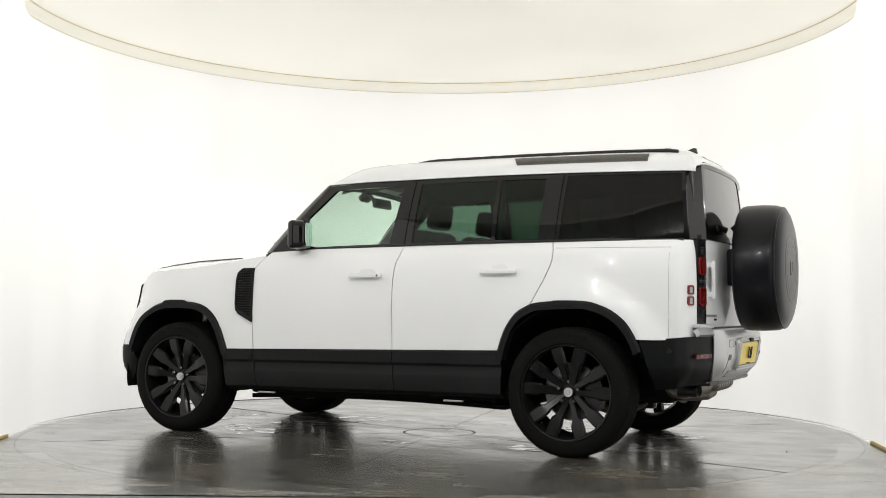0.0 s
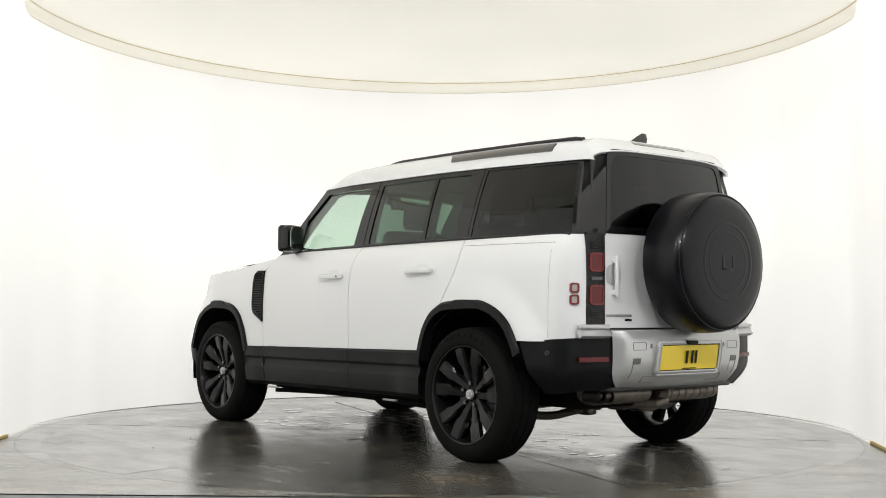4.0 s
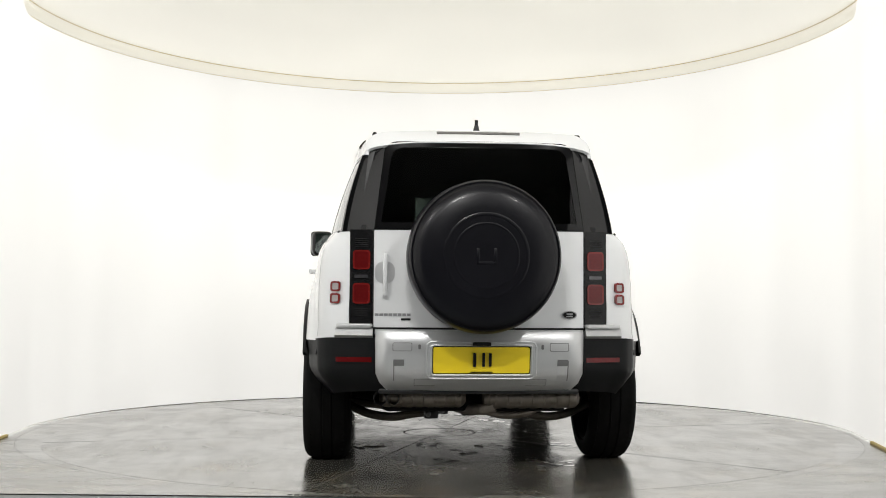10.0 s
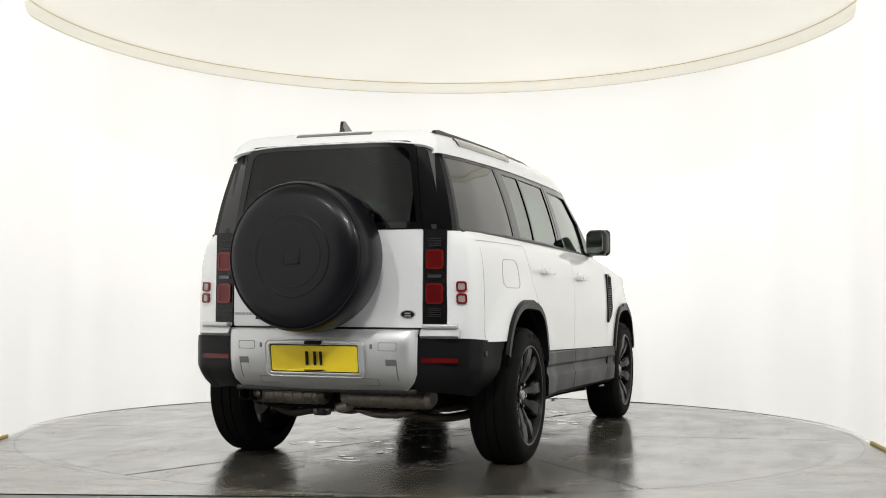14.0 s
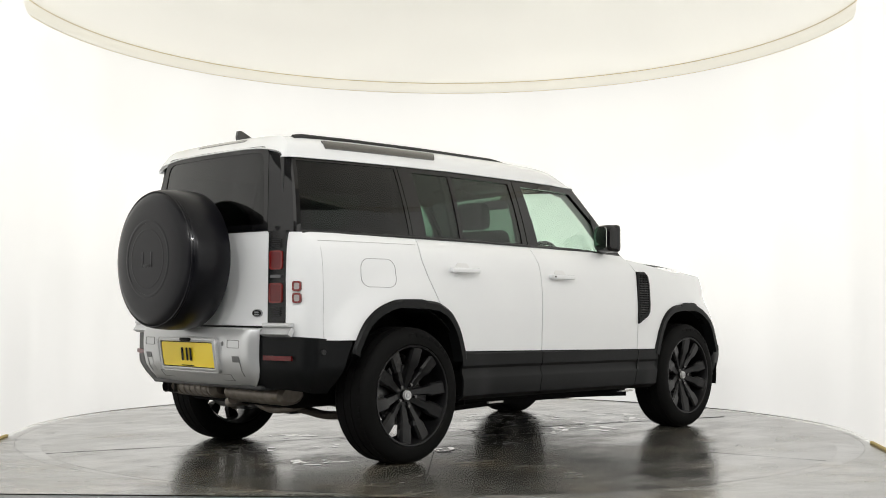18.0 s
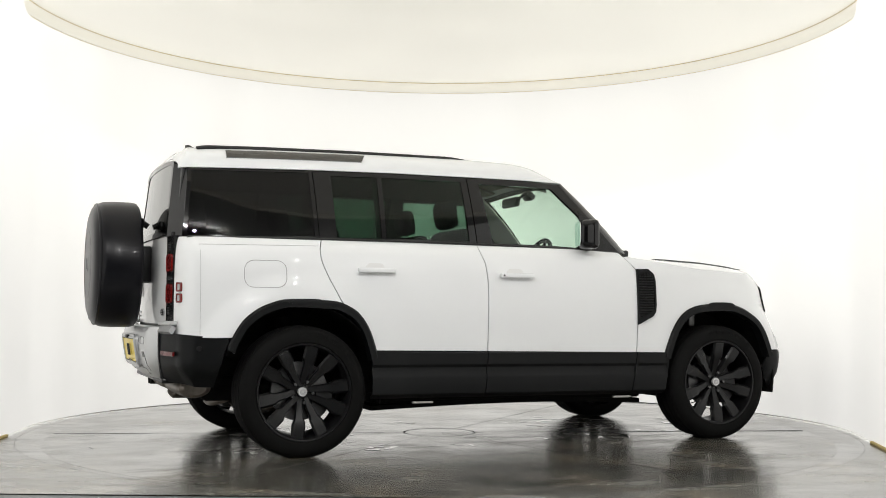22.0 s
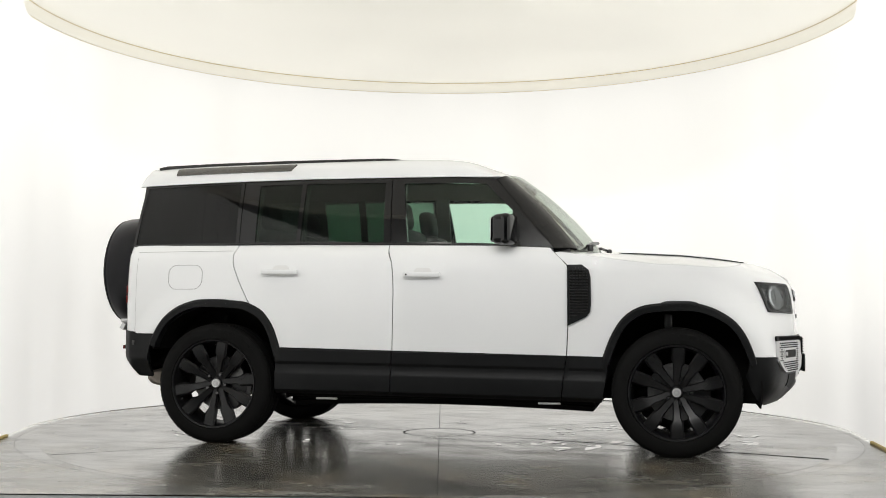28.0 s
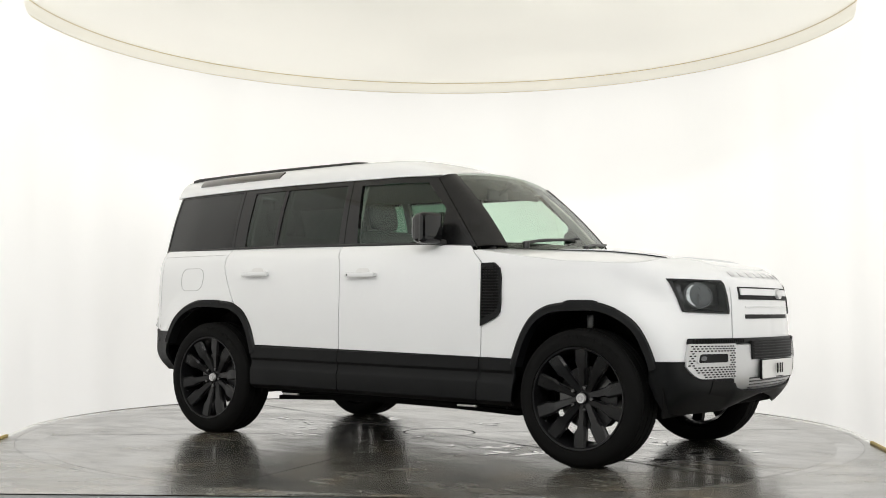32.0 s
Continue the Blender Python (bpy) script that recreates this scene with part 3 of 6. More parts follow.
def build_flanks():
    # doors
    bm = bmesh.new()
    panel(bm, lambda z: DOOR_B(z) + G, lambda z: DOOR_A(z) - G, 0.63, 1.33, 22, 18, bot=lambda x: clad_top(x) + G, top=belt)
    fd = both("front_door", bm, PAINT)
    bm = bmesh.new()
    panel(bm, lambda z: DOOR_C(z) + G, lambda z: DOOR_B(z) - G, 0.64, 1.33, 22, 22, bot=lambda x: clad_top(x) + G, top=belt)
    rd = both("rear_door", bm, PAINT)
    # rear quarter: the piece behind the arch and the piece above it
    bm = bmesh.new()
    lo = lambda z: -0.7415
    panel(bm, lo, lambda z: DOOR_C(z) - G, 0.957, 1.33, 26, 12, top=belt)
    back = arch_line(REAR_ARCH[:5])
    panel(bm, lo, back, 0.725, 0.957, 16, 8)
    panel(bm, lambda z: arch_line(REAR_ARCH[5:])(z) - 0.004, lambda z: DOOR_C(z) - G, 0.929, 0.957, 6, 4)
    q = both("rear_quarter", bm, PAINT)
    # front wing: above, behind and before the arch
    bm = bmesh.new()
    top = lambda x: rim_point(ux(x)).z - 0.0015
    panel(bm, lambda z: DOOR_A(z) + G, lambda z: 3.742 if z < 1.04 else 3.7446, 0.948, 1.262, 40, 12, top=top)
    panel(bm, lambda z: DOOR_A(z) + G, arch_line(FRONT_ARCH[:6]), 0.62, 0.948, 10, 10, bot=lambda x: clad_top(x) + G if x < 2.6 else 0.61)
    panel(bm, arch_line(FRONT_ARCH[6:]), lambda z: 3.742, 0.62, 0.948, 18, 10)
    w = both("front_wing", bm, PAINT)
    return fd, rd, q, w


def bonnet_z(x):
    return float(np.interp(x, [2.3, 2.6, 2.85, 3.06, 3.27, 3.52, 3.69, 3.82], [1.288, 1.272, 1.262, 1.252, 1.230, 1.196, 1.150, 1.090]))


def hood_z(x, y):
    d = max(0.0, (abs(y) - 0.52) / 0.42)
    return bonnet_z(x) - float(np.interp(x, [2.3, 2.9], [0.025, 0.075])) * d ** 2.2


def rim_point(u):
    """Where the flank or nose meets the bonnet."""
    z = 1.15
    for _ in range(12):
        p = skin(u, z)
        z = 0.5 * z + 0.5 * hood_z(p.x, p.y)
    return skin(u, z)


def build_bonnet():
    bm = bmesh.new()
    ua, ub = ux(2.30), PU[-1]
    edge_pts = [rim_point(ua + (ub - ua) * k / 80) for k in range(81)]
    side_n = 34  # the flank's share of the rim; the rest is the nose
    def rim_at(k):
        i = min(int(k), 79)
        return edge_pts[i].lerp(edge_pts[i + 1], k - i)
    def cap(s, t):
        a = 2 * s - 1
        k0 = side_n + (80 - side_n) * (1 - abs(a))
        f = rim_at(k0)
        yb = abs(a) * 0.927
        b = Vector((2.50 - 0.16 * (yb / 0.9) ** 2 - 0.07 * float(np.clip((yb - 0.855) / 0.05, 0, 1)), yb, 0))
        # the outermost line follows the rim itself
        p = b.lerp(f, t)
        w = float(np.clip((abs(a) - 0.9) / 0.1, 0, 1))
        q = rim_at(side_n * t)
        p = p.lerp(q, w * w)
        return Vector((p.x, math.copysign(p.y, a) if abs(a) > 1e-6 else 0.0, hood_z(p.x, p.y) + 0.001))
    grid(bm, cap, 48, 34, 0.02)
    return cpart("bonnet", bm, PAINT)


def roof_z(x, y):
    c = float(np.interp(x, [-0.8, -0.6, -0.2, 0.4, 1.2, 1.5, 1.7, 1.85, 1.98], [1.902, 1.912, 1.922, 1.928, 1.930, 1.923, 1.907, 1.883, 1.848]))
    return c


def glass_y(x, t):
    """Half width of the glasshouse: t = 0 at the belt, 1 at the head."""
    low = float(np.interp(x, [-0.75, -0.68, -0.4, 0, 0.5, 1.0, 2.3], [0.735, 0.762, 0.806, 0.838, 0.852, 0.858, 0.858]))
    high = float(np.interp(x, [-0.75, -0.66, -0.4, 0, 0.5, 1.0, 1.6, 1.95], [0.610, 0.645, 0.674, 0.697, 0.714, 0.722, 0.722, 0.705]))
    return low + (high - low) * t + 0.012 * 4 * t * (1 - t)


def gpoint(x, t, off=0.0):
    z = belt(x) + (head_z(x) - belt(x)) * t
    return Vector((x, glass_y(x, t) + off, z))


def roof_shoulder(x, w, out=0.0):
    """On the rounded shoulder: w = 0 at the crown's edge, a quarter turn at the head line."""
    hz, hy, top = head_z(x) + 0.002, glass_y(x, 1.0) + 0.003, roof_z(x, 0) - 0.012
    return Vector((x, hy - 0.16 + 0.16 * math.sin(w) + out, hz + (top - hz) * math.cos(w) ** 0.75 + out))


def screen_point(a, t):
    """On the windscreen: a from side to side (-1 to 1), t from foot to head."""
    lo = Vector((2.515 - 0.115 * a * a - 0.07 * a ** 4, 0.842 * a, 1.292))
    hi = Vector((1.965 - 0.045 * a * a - 0.03 * a ** 4, 0.700 * a, 1.828 - 0.055 * a * a))
    p = lo + (hi - lo) * t
    return p + Vector((0.5, 0, 0.55)).normalized() * 0.035 * 4 * t * (1 - t) * (1 - 0.5 * a * a)


def roof_at(a, t):
    """On the roof: a from side to side (-1 to 1), t from tail to screen."""
    b = abs(a)
    front, back = float(np.clip((t - 0.6) / 0.4, 0, 1)), float(np.clip((0.25 - t) / 0.25, 0, 1))
    x = -0.742 + 2.69 * t - 0.075 * a * a * front + back * (0.104 - 0.049 * b ** 4)
    if b < 0.72:
        y = (glass_y(x, 1.0) + 0.003 - 0.16) * b / 0.72
        p = Vector((x, y, roof_z(x, y) - 0.012 * (b / 0.72) ** 3))
    else:
        p = roof_shoulder(x, (b - 0.72) / 0.28 * math.pi / 2)
    ease = float(np.clip((t - 0.88) / 0.12, 0, 1))  # the front edge comes down onto the screen's head
    head = screen_point(min(p.y / 0.70, 1.0), 1.0)
    p.z += (head.z + 0.004 - p.z) * ease ** 2
    p.x += (head.x - 0.006 - (1.948 - 0.075 * a * a)) * ease ** 2
    return Vector((p.x, math.copysign(p.y, a), p.z))


def header_at(a, t, out=0.0):
    """On the sloping face between the rear window's head and the roof."""
    top = roof_at(a, 0.0)
    y, z = top.y * 0.994, 1.826 - 0.072 * abs(a) ** 5
    low = Vector((rear_point(y, z).x - 0.012, y, z))
    p = low.lerp(top - Vector((0, 0, 0.001)), t)
    return p + Vector((-0.7, 0, 0.7)) * (0.008 * 4 * t * (1 - t) * (1 - a ** 4) + out)


def build_roof():
    bm = bmesh.new()
    grid(bm, lambda s, t: roof_at(1 - 2 * s, t), 56, 40, 0.02)
    roof = cpart("roof", bm, PAINT)
    bm = bmesh.new()
    grid(bm, lambda s, t: header_at(1 - 2 * s, t), 48, 6, 0.02)
    bmesh.ops.recalc_face_normals(bm, faces=bm.faces)
    cpart("roof_header", bm, PAINT)
    return roof


def rear_point(y, z):
    """On the tail's face."""
    u = float(np.interp(abs(y), PLAN[:40, 1], PU[:40]))
    x = float(np.interp(u, PU, PLAN[:, 0]))
    return Vector((x + 0.115 * max(0.0, z - 1.335), y, z))


flanks = build_flanks()
bonnet = build_bonnet()
roof = build_roof()


# ---- glasshouse ----
def quad_line(c, n=10):
    """Outline through four corners, n steps a side."""
    out = []
    for i in range(4):
        a, b = c[i], c[(i + 1) % 4]
        out += [(a[0] + (b[0] - a[0]) * k / n, a[1] + (b[1] - a[1]) * k / n) for k in range(n)]
    return out


def soft_quad(c, r=0.03, n=10, k=3):
    """The same with the corners eased."""
    out = []
    for i in range(4):
        p, a, b = Vector(c[i - 1]), Vector(c[i]), Vector(c[(i + 1) % 4])
        e1, e2 = a + (p - a) * r / max((p - a).length, r), a + (b - a) * r / max((b - a).length, r)
        for j in range(k):
            t = j / (k - 1)
            out.append(tuple((1 - t) ** 2 * e1 + 2 * t * (1 - t) * a + t * t * e2))
        nx = c[(i + 1) % 4]
        e3 = Vector(nx) + (a - Vector(nx)) * r / max((a - Vector(nx)).length, r)
        for j in range(1, n - k + 1):
            out.append(tuple(e2 + (e3 - e2) * j / (n - k + 1)))
    return out


def gput(off):
    return lambda a, b, d: gpoint(a, b, off - d)


def pane(bm, c, off=0.0, n=8, thick=0.004):
    def at(s, t):
        lo = c[0][0] + (c[1][0] - c[0][0]) * s
        hi = c[3][0] + (c[2][0] - c[3][0]) * s
        tt = c[0][1] + (c[3][1] - c[0][1]) * t
        return gpoint(lo + (hi - lo) * t, tt, off)
    return grid(bm, lambda s, t: at(1 - s, t), n, n, thick)


FRONT_DOOR_WINDOW = [(1.300, 0.03), (2.215, 0.03), (1.800, 0.905), (1.247, 0.905)]
REAR_WINDOW = [(0.555, 0.03), (1.135, 0.03), (1.118, 0.925), (0.560, 0.925)]
FIXED_WINDOW = [(0.232, 0.03), (0.528, 0.03), (0.530, 0.925), (0.222, 0.925)]
QUARTER_WINDOW = [(-0.682, 0.03), (0.092, 0.03), (0.078, 0.96), (-0.640, 0.96)]


def build_glasshouse(fd, rd, q):
    bm = bmesh.new()
    frame_ring(bm, quad_line([(1.190, 0.0), (2.262, 0.0), (1.862, 0.985), (1.166, 0.985)]), quad_line(FRONT_DOOR_WINDOW), gput(0.006), 0.03)
    both("window_frame", bm, FRAME_BLACK, "gloss black window frame", fd)
    bm = bmesh.new()
    pane(bm, FRONT_DOOR_WINDOW, -0.006, 12)
    both("window_pane", bm, FRONT_GLASS, "clear green-tinted side window", fd)
    bm = bmesh.new()
    grid(bm, lambda s, t: gpoint(1.985 + 0.275 * s * (1 - 0.98 * t), 0.004 + 0.60 * t, 0.0085), 8, 8, 0.01)
    both("sail_panel", bm, POST_BLACK, "black panel behind the mirror", fd)
    for c, o, nm in ((REAR_WINDOW, [(0.542, 0.0), (1.184, 0.0), (1.160, 0.985), (0.545, 0.985)], "window_pane"), (FIXED_WINDOW, [(0.122, 0.0), (0.541, 0.0), (0.544, 0.985), (0.108, 0.985)], "fixed_pane")):
        bm = bmesh.new()
        frame_ring(bm, quad_line(o), quad_line(c), gput(0.004), 0.03)
        both("window_frame", bm, FRAME_BLACK, "gloss black window frame", rd)
        bm = bmesh.new()
        pane(bm, c, -0.002)
        both(nm, bm, DARK_GLASS, "dark privacy glass", rd)
    bm = bmesh.new()
    frame_ring(bm, quad_line([(-0.706, 0.0), (0.118, 0.0), (0.102, 0.985), (-0.662, 0.985)]), quad_line(QUARTER_WINDOW), gput(0.004), 0.03)
    both("window_frame", bm, FRAME_BLACK, "gloss black window border", q)
    bm = bmesh.new()
    pane(bm, QUARTER_WINDOW, 0.0, 10)
    both("side_window", bm, QUARTER_GLASS, "long dark privacy side window", q)
    # bright strip between belt and glass
    bm = bmesh.new()
    tube(bm, [tuple(gpoint(x, 0.0, 0.012)) for x in np.linspace(-0.68, 2.25, 40)], 0.008, 8)
    both("waist_seal", bm, SATIN_BLACK)
    # black rear corner posts
    bm = bmesh.new()
    def corner(s, t):
        a = gpoint(-0.692 + 0.045 * t, t, 0.002)
        c = rear_point(0.582 - 0.053 * t, a.z) - Vector((0.007, 0, 0))
        m = (a + c) / 2 + Vector((-0.002, 0.001, 0))  # a flat post
        return a * (1 - s) ** 2 + m * 2 * s * (1 - s) + c * s * s
    grid(bm, lambda s, t: corner(s, (0.99 + 0.09 * s) * t), 12, 10, 0.02)
    bmesh.ops.recalc_face_normals(bm, faces=bm.faces)
    both("rear_post", bm, FRAME_BLACK, "black rear corner post")
    # screen posts
    bm = bmesh.new()
    def post(s, t):
        lo, hi = gpoint(2.268, 0.0, 0.005), gpoint(1.868, 0.985, 0.005)
        a = lo + (hi - lo) * t
        b = screen_point(0.85, t) + Vector((0.004, 0, 0.004))
        m = (a + b) / 2 + Vector((0.026, 0.026, 0.010))
        return a * (1 - s) ** 2 + m * 2 * s * (1 - s) + b * s * s
    grid(bm, lambda s, t: post(1 - s, t), 8, 14, 0.02)
    bmesh.ops.recalc_face_normals(bm, faces=bm.faces)
    both("screen_post", bm, POST_BLACK, "gloss black screen post")
    bm = bmesh.new()
    grid(bm, lambda s, t: screen_point(0.87 * (1 - 2 * s), t), 26, 16, 0.005)
    w = cpart("windscreen", bm, CLEAR, None, "raked clear windscreen")
    # dark printed border of the screen
    for t0, t1, nm in ((0.0, 0.07, "lower_border"), (0.93, 1.0, "upper_border")):
        bm = bmesh.new()
        grid(bm, lambda s, t: screen_point(0.87 * (1 - 2 * s), t0 + (t1 - t0) * t) + Vector((-0.010, 0, -0.010)), 24, 2, 0.002)
        cpart(nm, bm, SATIN_BLACK, w)
    bm = bmesh.new()
    box(bm, screen_point(0.0, 0.86) + Vector((-0.05, 0, -0.01)), (0.07, 0.13, 0.05), 0.015, turn(0, 40, 0))
    cpart("sensor_box", bm, SATIN_BLACK, w)


def rput(off):
    return lambda a, b, d: rear_point(a, b) + Vector((-off + d, 0, 0))


def text_bars(bm, put, widths, h, gap, y0, z0):
    """Plain bars in place of letters, from y0 along -y."""
    y = y0
    for w in widths:
        prism(bm, [(y, z0), (y - w, z0), (y - w, z0 + h), (y, z0 + h)], put, 0.004)
        y -= w + gap


def build_tail():
    bm = bmesh.new()
    def gate(s, t):
        y = 0.580 * (2 * s - 1)
        return rear_point(y, 0.800 + 0.533 * t)
    grid(bm, lambda s, t: gate(1 - s, t), 26, 12, 0.03)
    bmesh.ops.recalc_face_normals(bm, faces=bm.faces)
    tg = cpart("tailgate", bm, PAINT)
    # window of the tailgate with its black border
    def outline(inset):
        zb, zt = 1.340 + inset, 1.829 - inset
        w0, w1 = 0.578 - inset, 0.525 - inset
        pts = []
        for k in range(13):
            pts.append((w0 - 2 * w0 * k / 12, zb))
        for k in range(1, 9):
            pts.append((-(w0 + (w1 - w0) * k / 8), zb + (zt - 0.065 - zb) * k / 8))
        for k in range(1, 6):
            a = radians(90 * k / 5)
            pts.append((-(w1 - 0.065 * (1 - math.cos(a))), zt - 0.065 + 0.065 * math.sin(a)))
        n = 12
        for k in range(1, n):
            y = -(w1 - 0.065) + 2 * (w1 - 0.065) * k / n
            pts.append((y, zt + 0.004 * (1 - (y / w1) ** 2)))
        for k in range(5):
            a = radians(90 - 90 * k / 5)
            pts.append((w1 - 0.065 * (1 - math.cos(a)), zt - 0.065 + 0.065 * math.sin(a)))
        for k in range(8, 0, -1):
            pts.append((w0 + (w1 - w0) * k / 8, zb + (zt - 0.065 - zb) * k / 8))
        return pts
    o, i = outline(0.0), outline(0.035)
    bm = bmesh.new()
    frame_ring(bm, o, i, rput(0.008), 0.03)
    cpart("window_frame", bm, FRAME_BLACK, tg)
    bm = bmesh.new()
    def rear_pane(s, t):
        z = 1.372 + 0.425 * t
        w = (0.545 - 0.055 * t) - (0.04 * max(0, (t - 0.85) / 0.15) ** 2)
        return rear_point((2 * s - 1) * w, z) + Vector((-0.004, 0, 0))
    grid(bm, lambda s, t: rear_pane(1 - s, t), 16, 12, 0.004)
    bmesh.ops.recalc_face_normals(bm, faces=bm.faces)
    cpart("rear_window", bm, QUARTER_GLASS, tg, "dark privacy rear window")
    # upright handle in its recess
    bm = bmesh.new()
    prism(bm, rounded(0.108, 0.120, 0.045, 6, 0.520, 1.10), rput(0.003), 0.006)
    cpart("handle_recess", bm, SILVER, tg, "rounded recess behind the handle")
    bm = bmesh.new()
    box(bm, rear_point(0.518, 1.09) + Vector((-0.027, 0, 0)), (0.022, 0.026, 0.235), 0.008)
    for z in (1.0, 1.18):
        box(bm, rear_point(0.518, z) + Vector((-0.012, 0, 0)), (0.04, 0.024, 0.03), 0.004)
    cpart("tailgate_handle", bm, PAINT, tg, "upright white grab handle")
    for k in range(8):
        bm = bmesh.new()
        text_bars(bm, rput(0.004), [0.020], 0.014, 0.005, 0.573 - 0.025 * k, 0.862)
        cpart("letter_bar", bm, GREY_MARK, tg, "grey letter bar")
    bm = bmesh.new()
    text_bars(bm, rput(0.004), [0.052], 0.012, 0.004, 0.43, 0.838)
    cpart("small_badge", bm, INK, tg, "small dark badge")
    bm = bmesh.new()
    oval = lambda w, h: [(-0.500 + w * math.cos(2 * math.pi * k / 32), 0.872 + h * math.sin(2 * math.pi * k / 32)) for k in range(32)]
    prism(bm, oval(0.042, 0.023), rput(0.006), 0.008)
    ob = cpart("oval_badge", bm, GREY_MARK, tg, "oval grey badge with a dark face")
    bm = bmesh.new()
    prism(bm, oval(0.036, 0.018), rput(0.008), 0.004)
    cpart("badge_face", bm, INK, ob)
    bm = bmesh.new()
    for z, w in ((0.877, 0.034), (0.864, 0.036)):
        prism(bm, [(-0.5 - w / 2, z - 0.004), (-0.5 + w / 2, z - 0.004), (-0.5 + w / 2, z + 0.004), (-0.5 - w / 2, z + 0.004)], rput(0.010), 0.003)
    cpart("badge_bars", bm, GREY_MARK, ob)
    # shut line: black jamb behind
    bm = bmesh.new()
    box(bm, (-0.735, 0, 1.06), (0.03, 1.3, 0.60))
    cpart("tail_jamb", bm, SATIN_BLACK)

    bm = bmesh.new()
    grid(bm, lambda s, t: rear_point(0.46 + 0.20 * s - 0.05 * t, 1.32 + 0.50 * t) + Vector((0.022, 0, 0)), 4, 6, 0.02)
    both("upper_jamb", bm, SATIN_BLACK)

    # lamp columns
    bm = bmesh.new()
    grid(bm, lambda s, t: rear_point(0.586 + 0.126 * s, 0.797 + 0.538 * t) + Vector((-0.004, 0, 0)), 6, 8, 0.03)
    bmesh.ops.recalc_face_normals(bm, faces=bm.faces)
    cols = both("lamp_column", bm, POST_BLACK, "black column that holds the tail lamps")
    for zc, h in ((1.169, 0.106), (0.985, 0.112)):
        bm = bmesh.new()
        frame_ring(bm, rounded(0.094, h, 0.018, 4, 0.648, zc), rounded(0.076, h - 0.018, 0.012, 4, 0.648, zc), rput(0.013), 0.02)
        rim = both("lamp_rim", bm, RED_DARK, "dark red lamp rim", cols)
        bm = bmesh.new()
        prism(bm, rounded(0.080, h - 0.014, 0.014, 4, 0.648, zc), rput(0.010), 0.02)
        both("tail_lamp", bm, RED_LENS, "square red tail lamp", cols)
    bm = bmesh.new()
    prism(bm, rounded(0.074, 0.018, 0.004, 2, 0.648, 1.078), rput(0.012), 0.01)
    both("reversing_lamp", bm, LENS_MID, "slim grey lamp bar", cols)
    for z0 in (0.862, 1.243):
        for k in range(5):
            bm = bmesh.new()
            box(bm, rear_point(0.648, z0 + 0.010 * k) + Vector((-0.006, 0, 0)), (0.008, 0.072, 0.004))
            both("lamp_fin", bm, SATIN_BLACK, "", cols)
    # small square lamps on the quarter
    for zc in (1.0235, 0.9575):
        bm = bmesh.new()
        put = lambda a, b, d: qpoint(a, b, 0.010 - d)
        frame_ring(bm, rounded(0.056, 0.056, 0.014, 4, 0.0, zc), rounded(0.036, 0.036, 0.008, 4, 0.0, zc), put, 0.014)
        fr = both("small_lamp", bm, RED_DARK, "small square lamp with a red rim", (flanks[2][0], flanks[2][1]))
        bm = bmesh.new()
        put2 = lambda a, b, d: qpoint(a, b, 0.006 - d)
        prism(bm, rounded(0.038, 0.038, 0.008, 3, 0.0, zc), put2, 0.01)
        both("small_lens", bm, PALE_LENS, "pale square lens", (fr[0], fr[1]))


U_SMALL = float(np.interp(0.787, PLAN[:60, 1], PU[:60]))


def qpoint(a, z, off):
    return skin(U_SMALL - a, z, off)


# ---- cladding, arches, sills ----
def flare(bm, pts, z_end_back, z_end_front, width=0.052, lift=0.017):
    """A wheel-arch flare: its outer edge on the skin, its lip towards the tyre."""
    o = np.array(pts)
    c = np.array([o[:, 0].mean(), 0.40])
    def at(s, t):
        k = s * (len(o) - 1)
        i = min(int(k), len(o) - 2)
        p = o[i] + (o[i + 1] - o[i]) * (k - i)
        d = c - p
        d = d / np.hypot(*d)
        q = p + d * width * min(t, 1.0)
        out = lift * min(1.0, t / 0.30) ** 0.6
        base = skin(ux(q[0]), max(q[1], 0.3), 0.002 + out)
        lip = float(np.clip(t / 0.30, 0, 1)) ** 0.6
        base.y = base.y + (max(base.y, 0.967) - base.y) * lip
        if t > 0.99:
            base.y -= 0.08
        return base
    ts = [0.0, 0.12, 0.3, 0.55, 0.8, 0.98, 1.0]
    return grid(bm, lambda s, t: at(s, ts[int(round(t * 6))]), 44, 6, 0.0)


def corner_limit(x):
    """Half width of the rear bumper's corner."""
    return float(np.interp(x, [-0.74, -0.70, -0.655, -0.55, -0.455], [0.80, 0.845, 0.884, 0.917, 0.952]))


def smooth_line(pts, per=5):
    return [tuple(p) for p in spline(pts, per)]


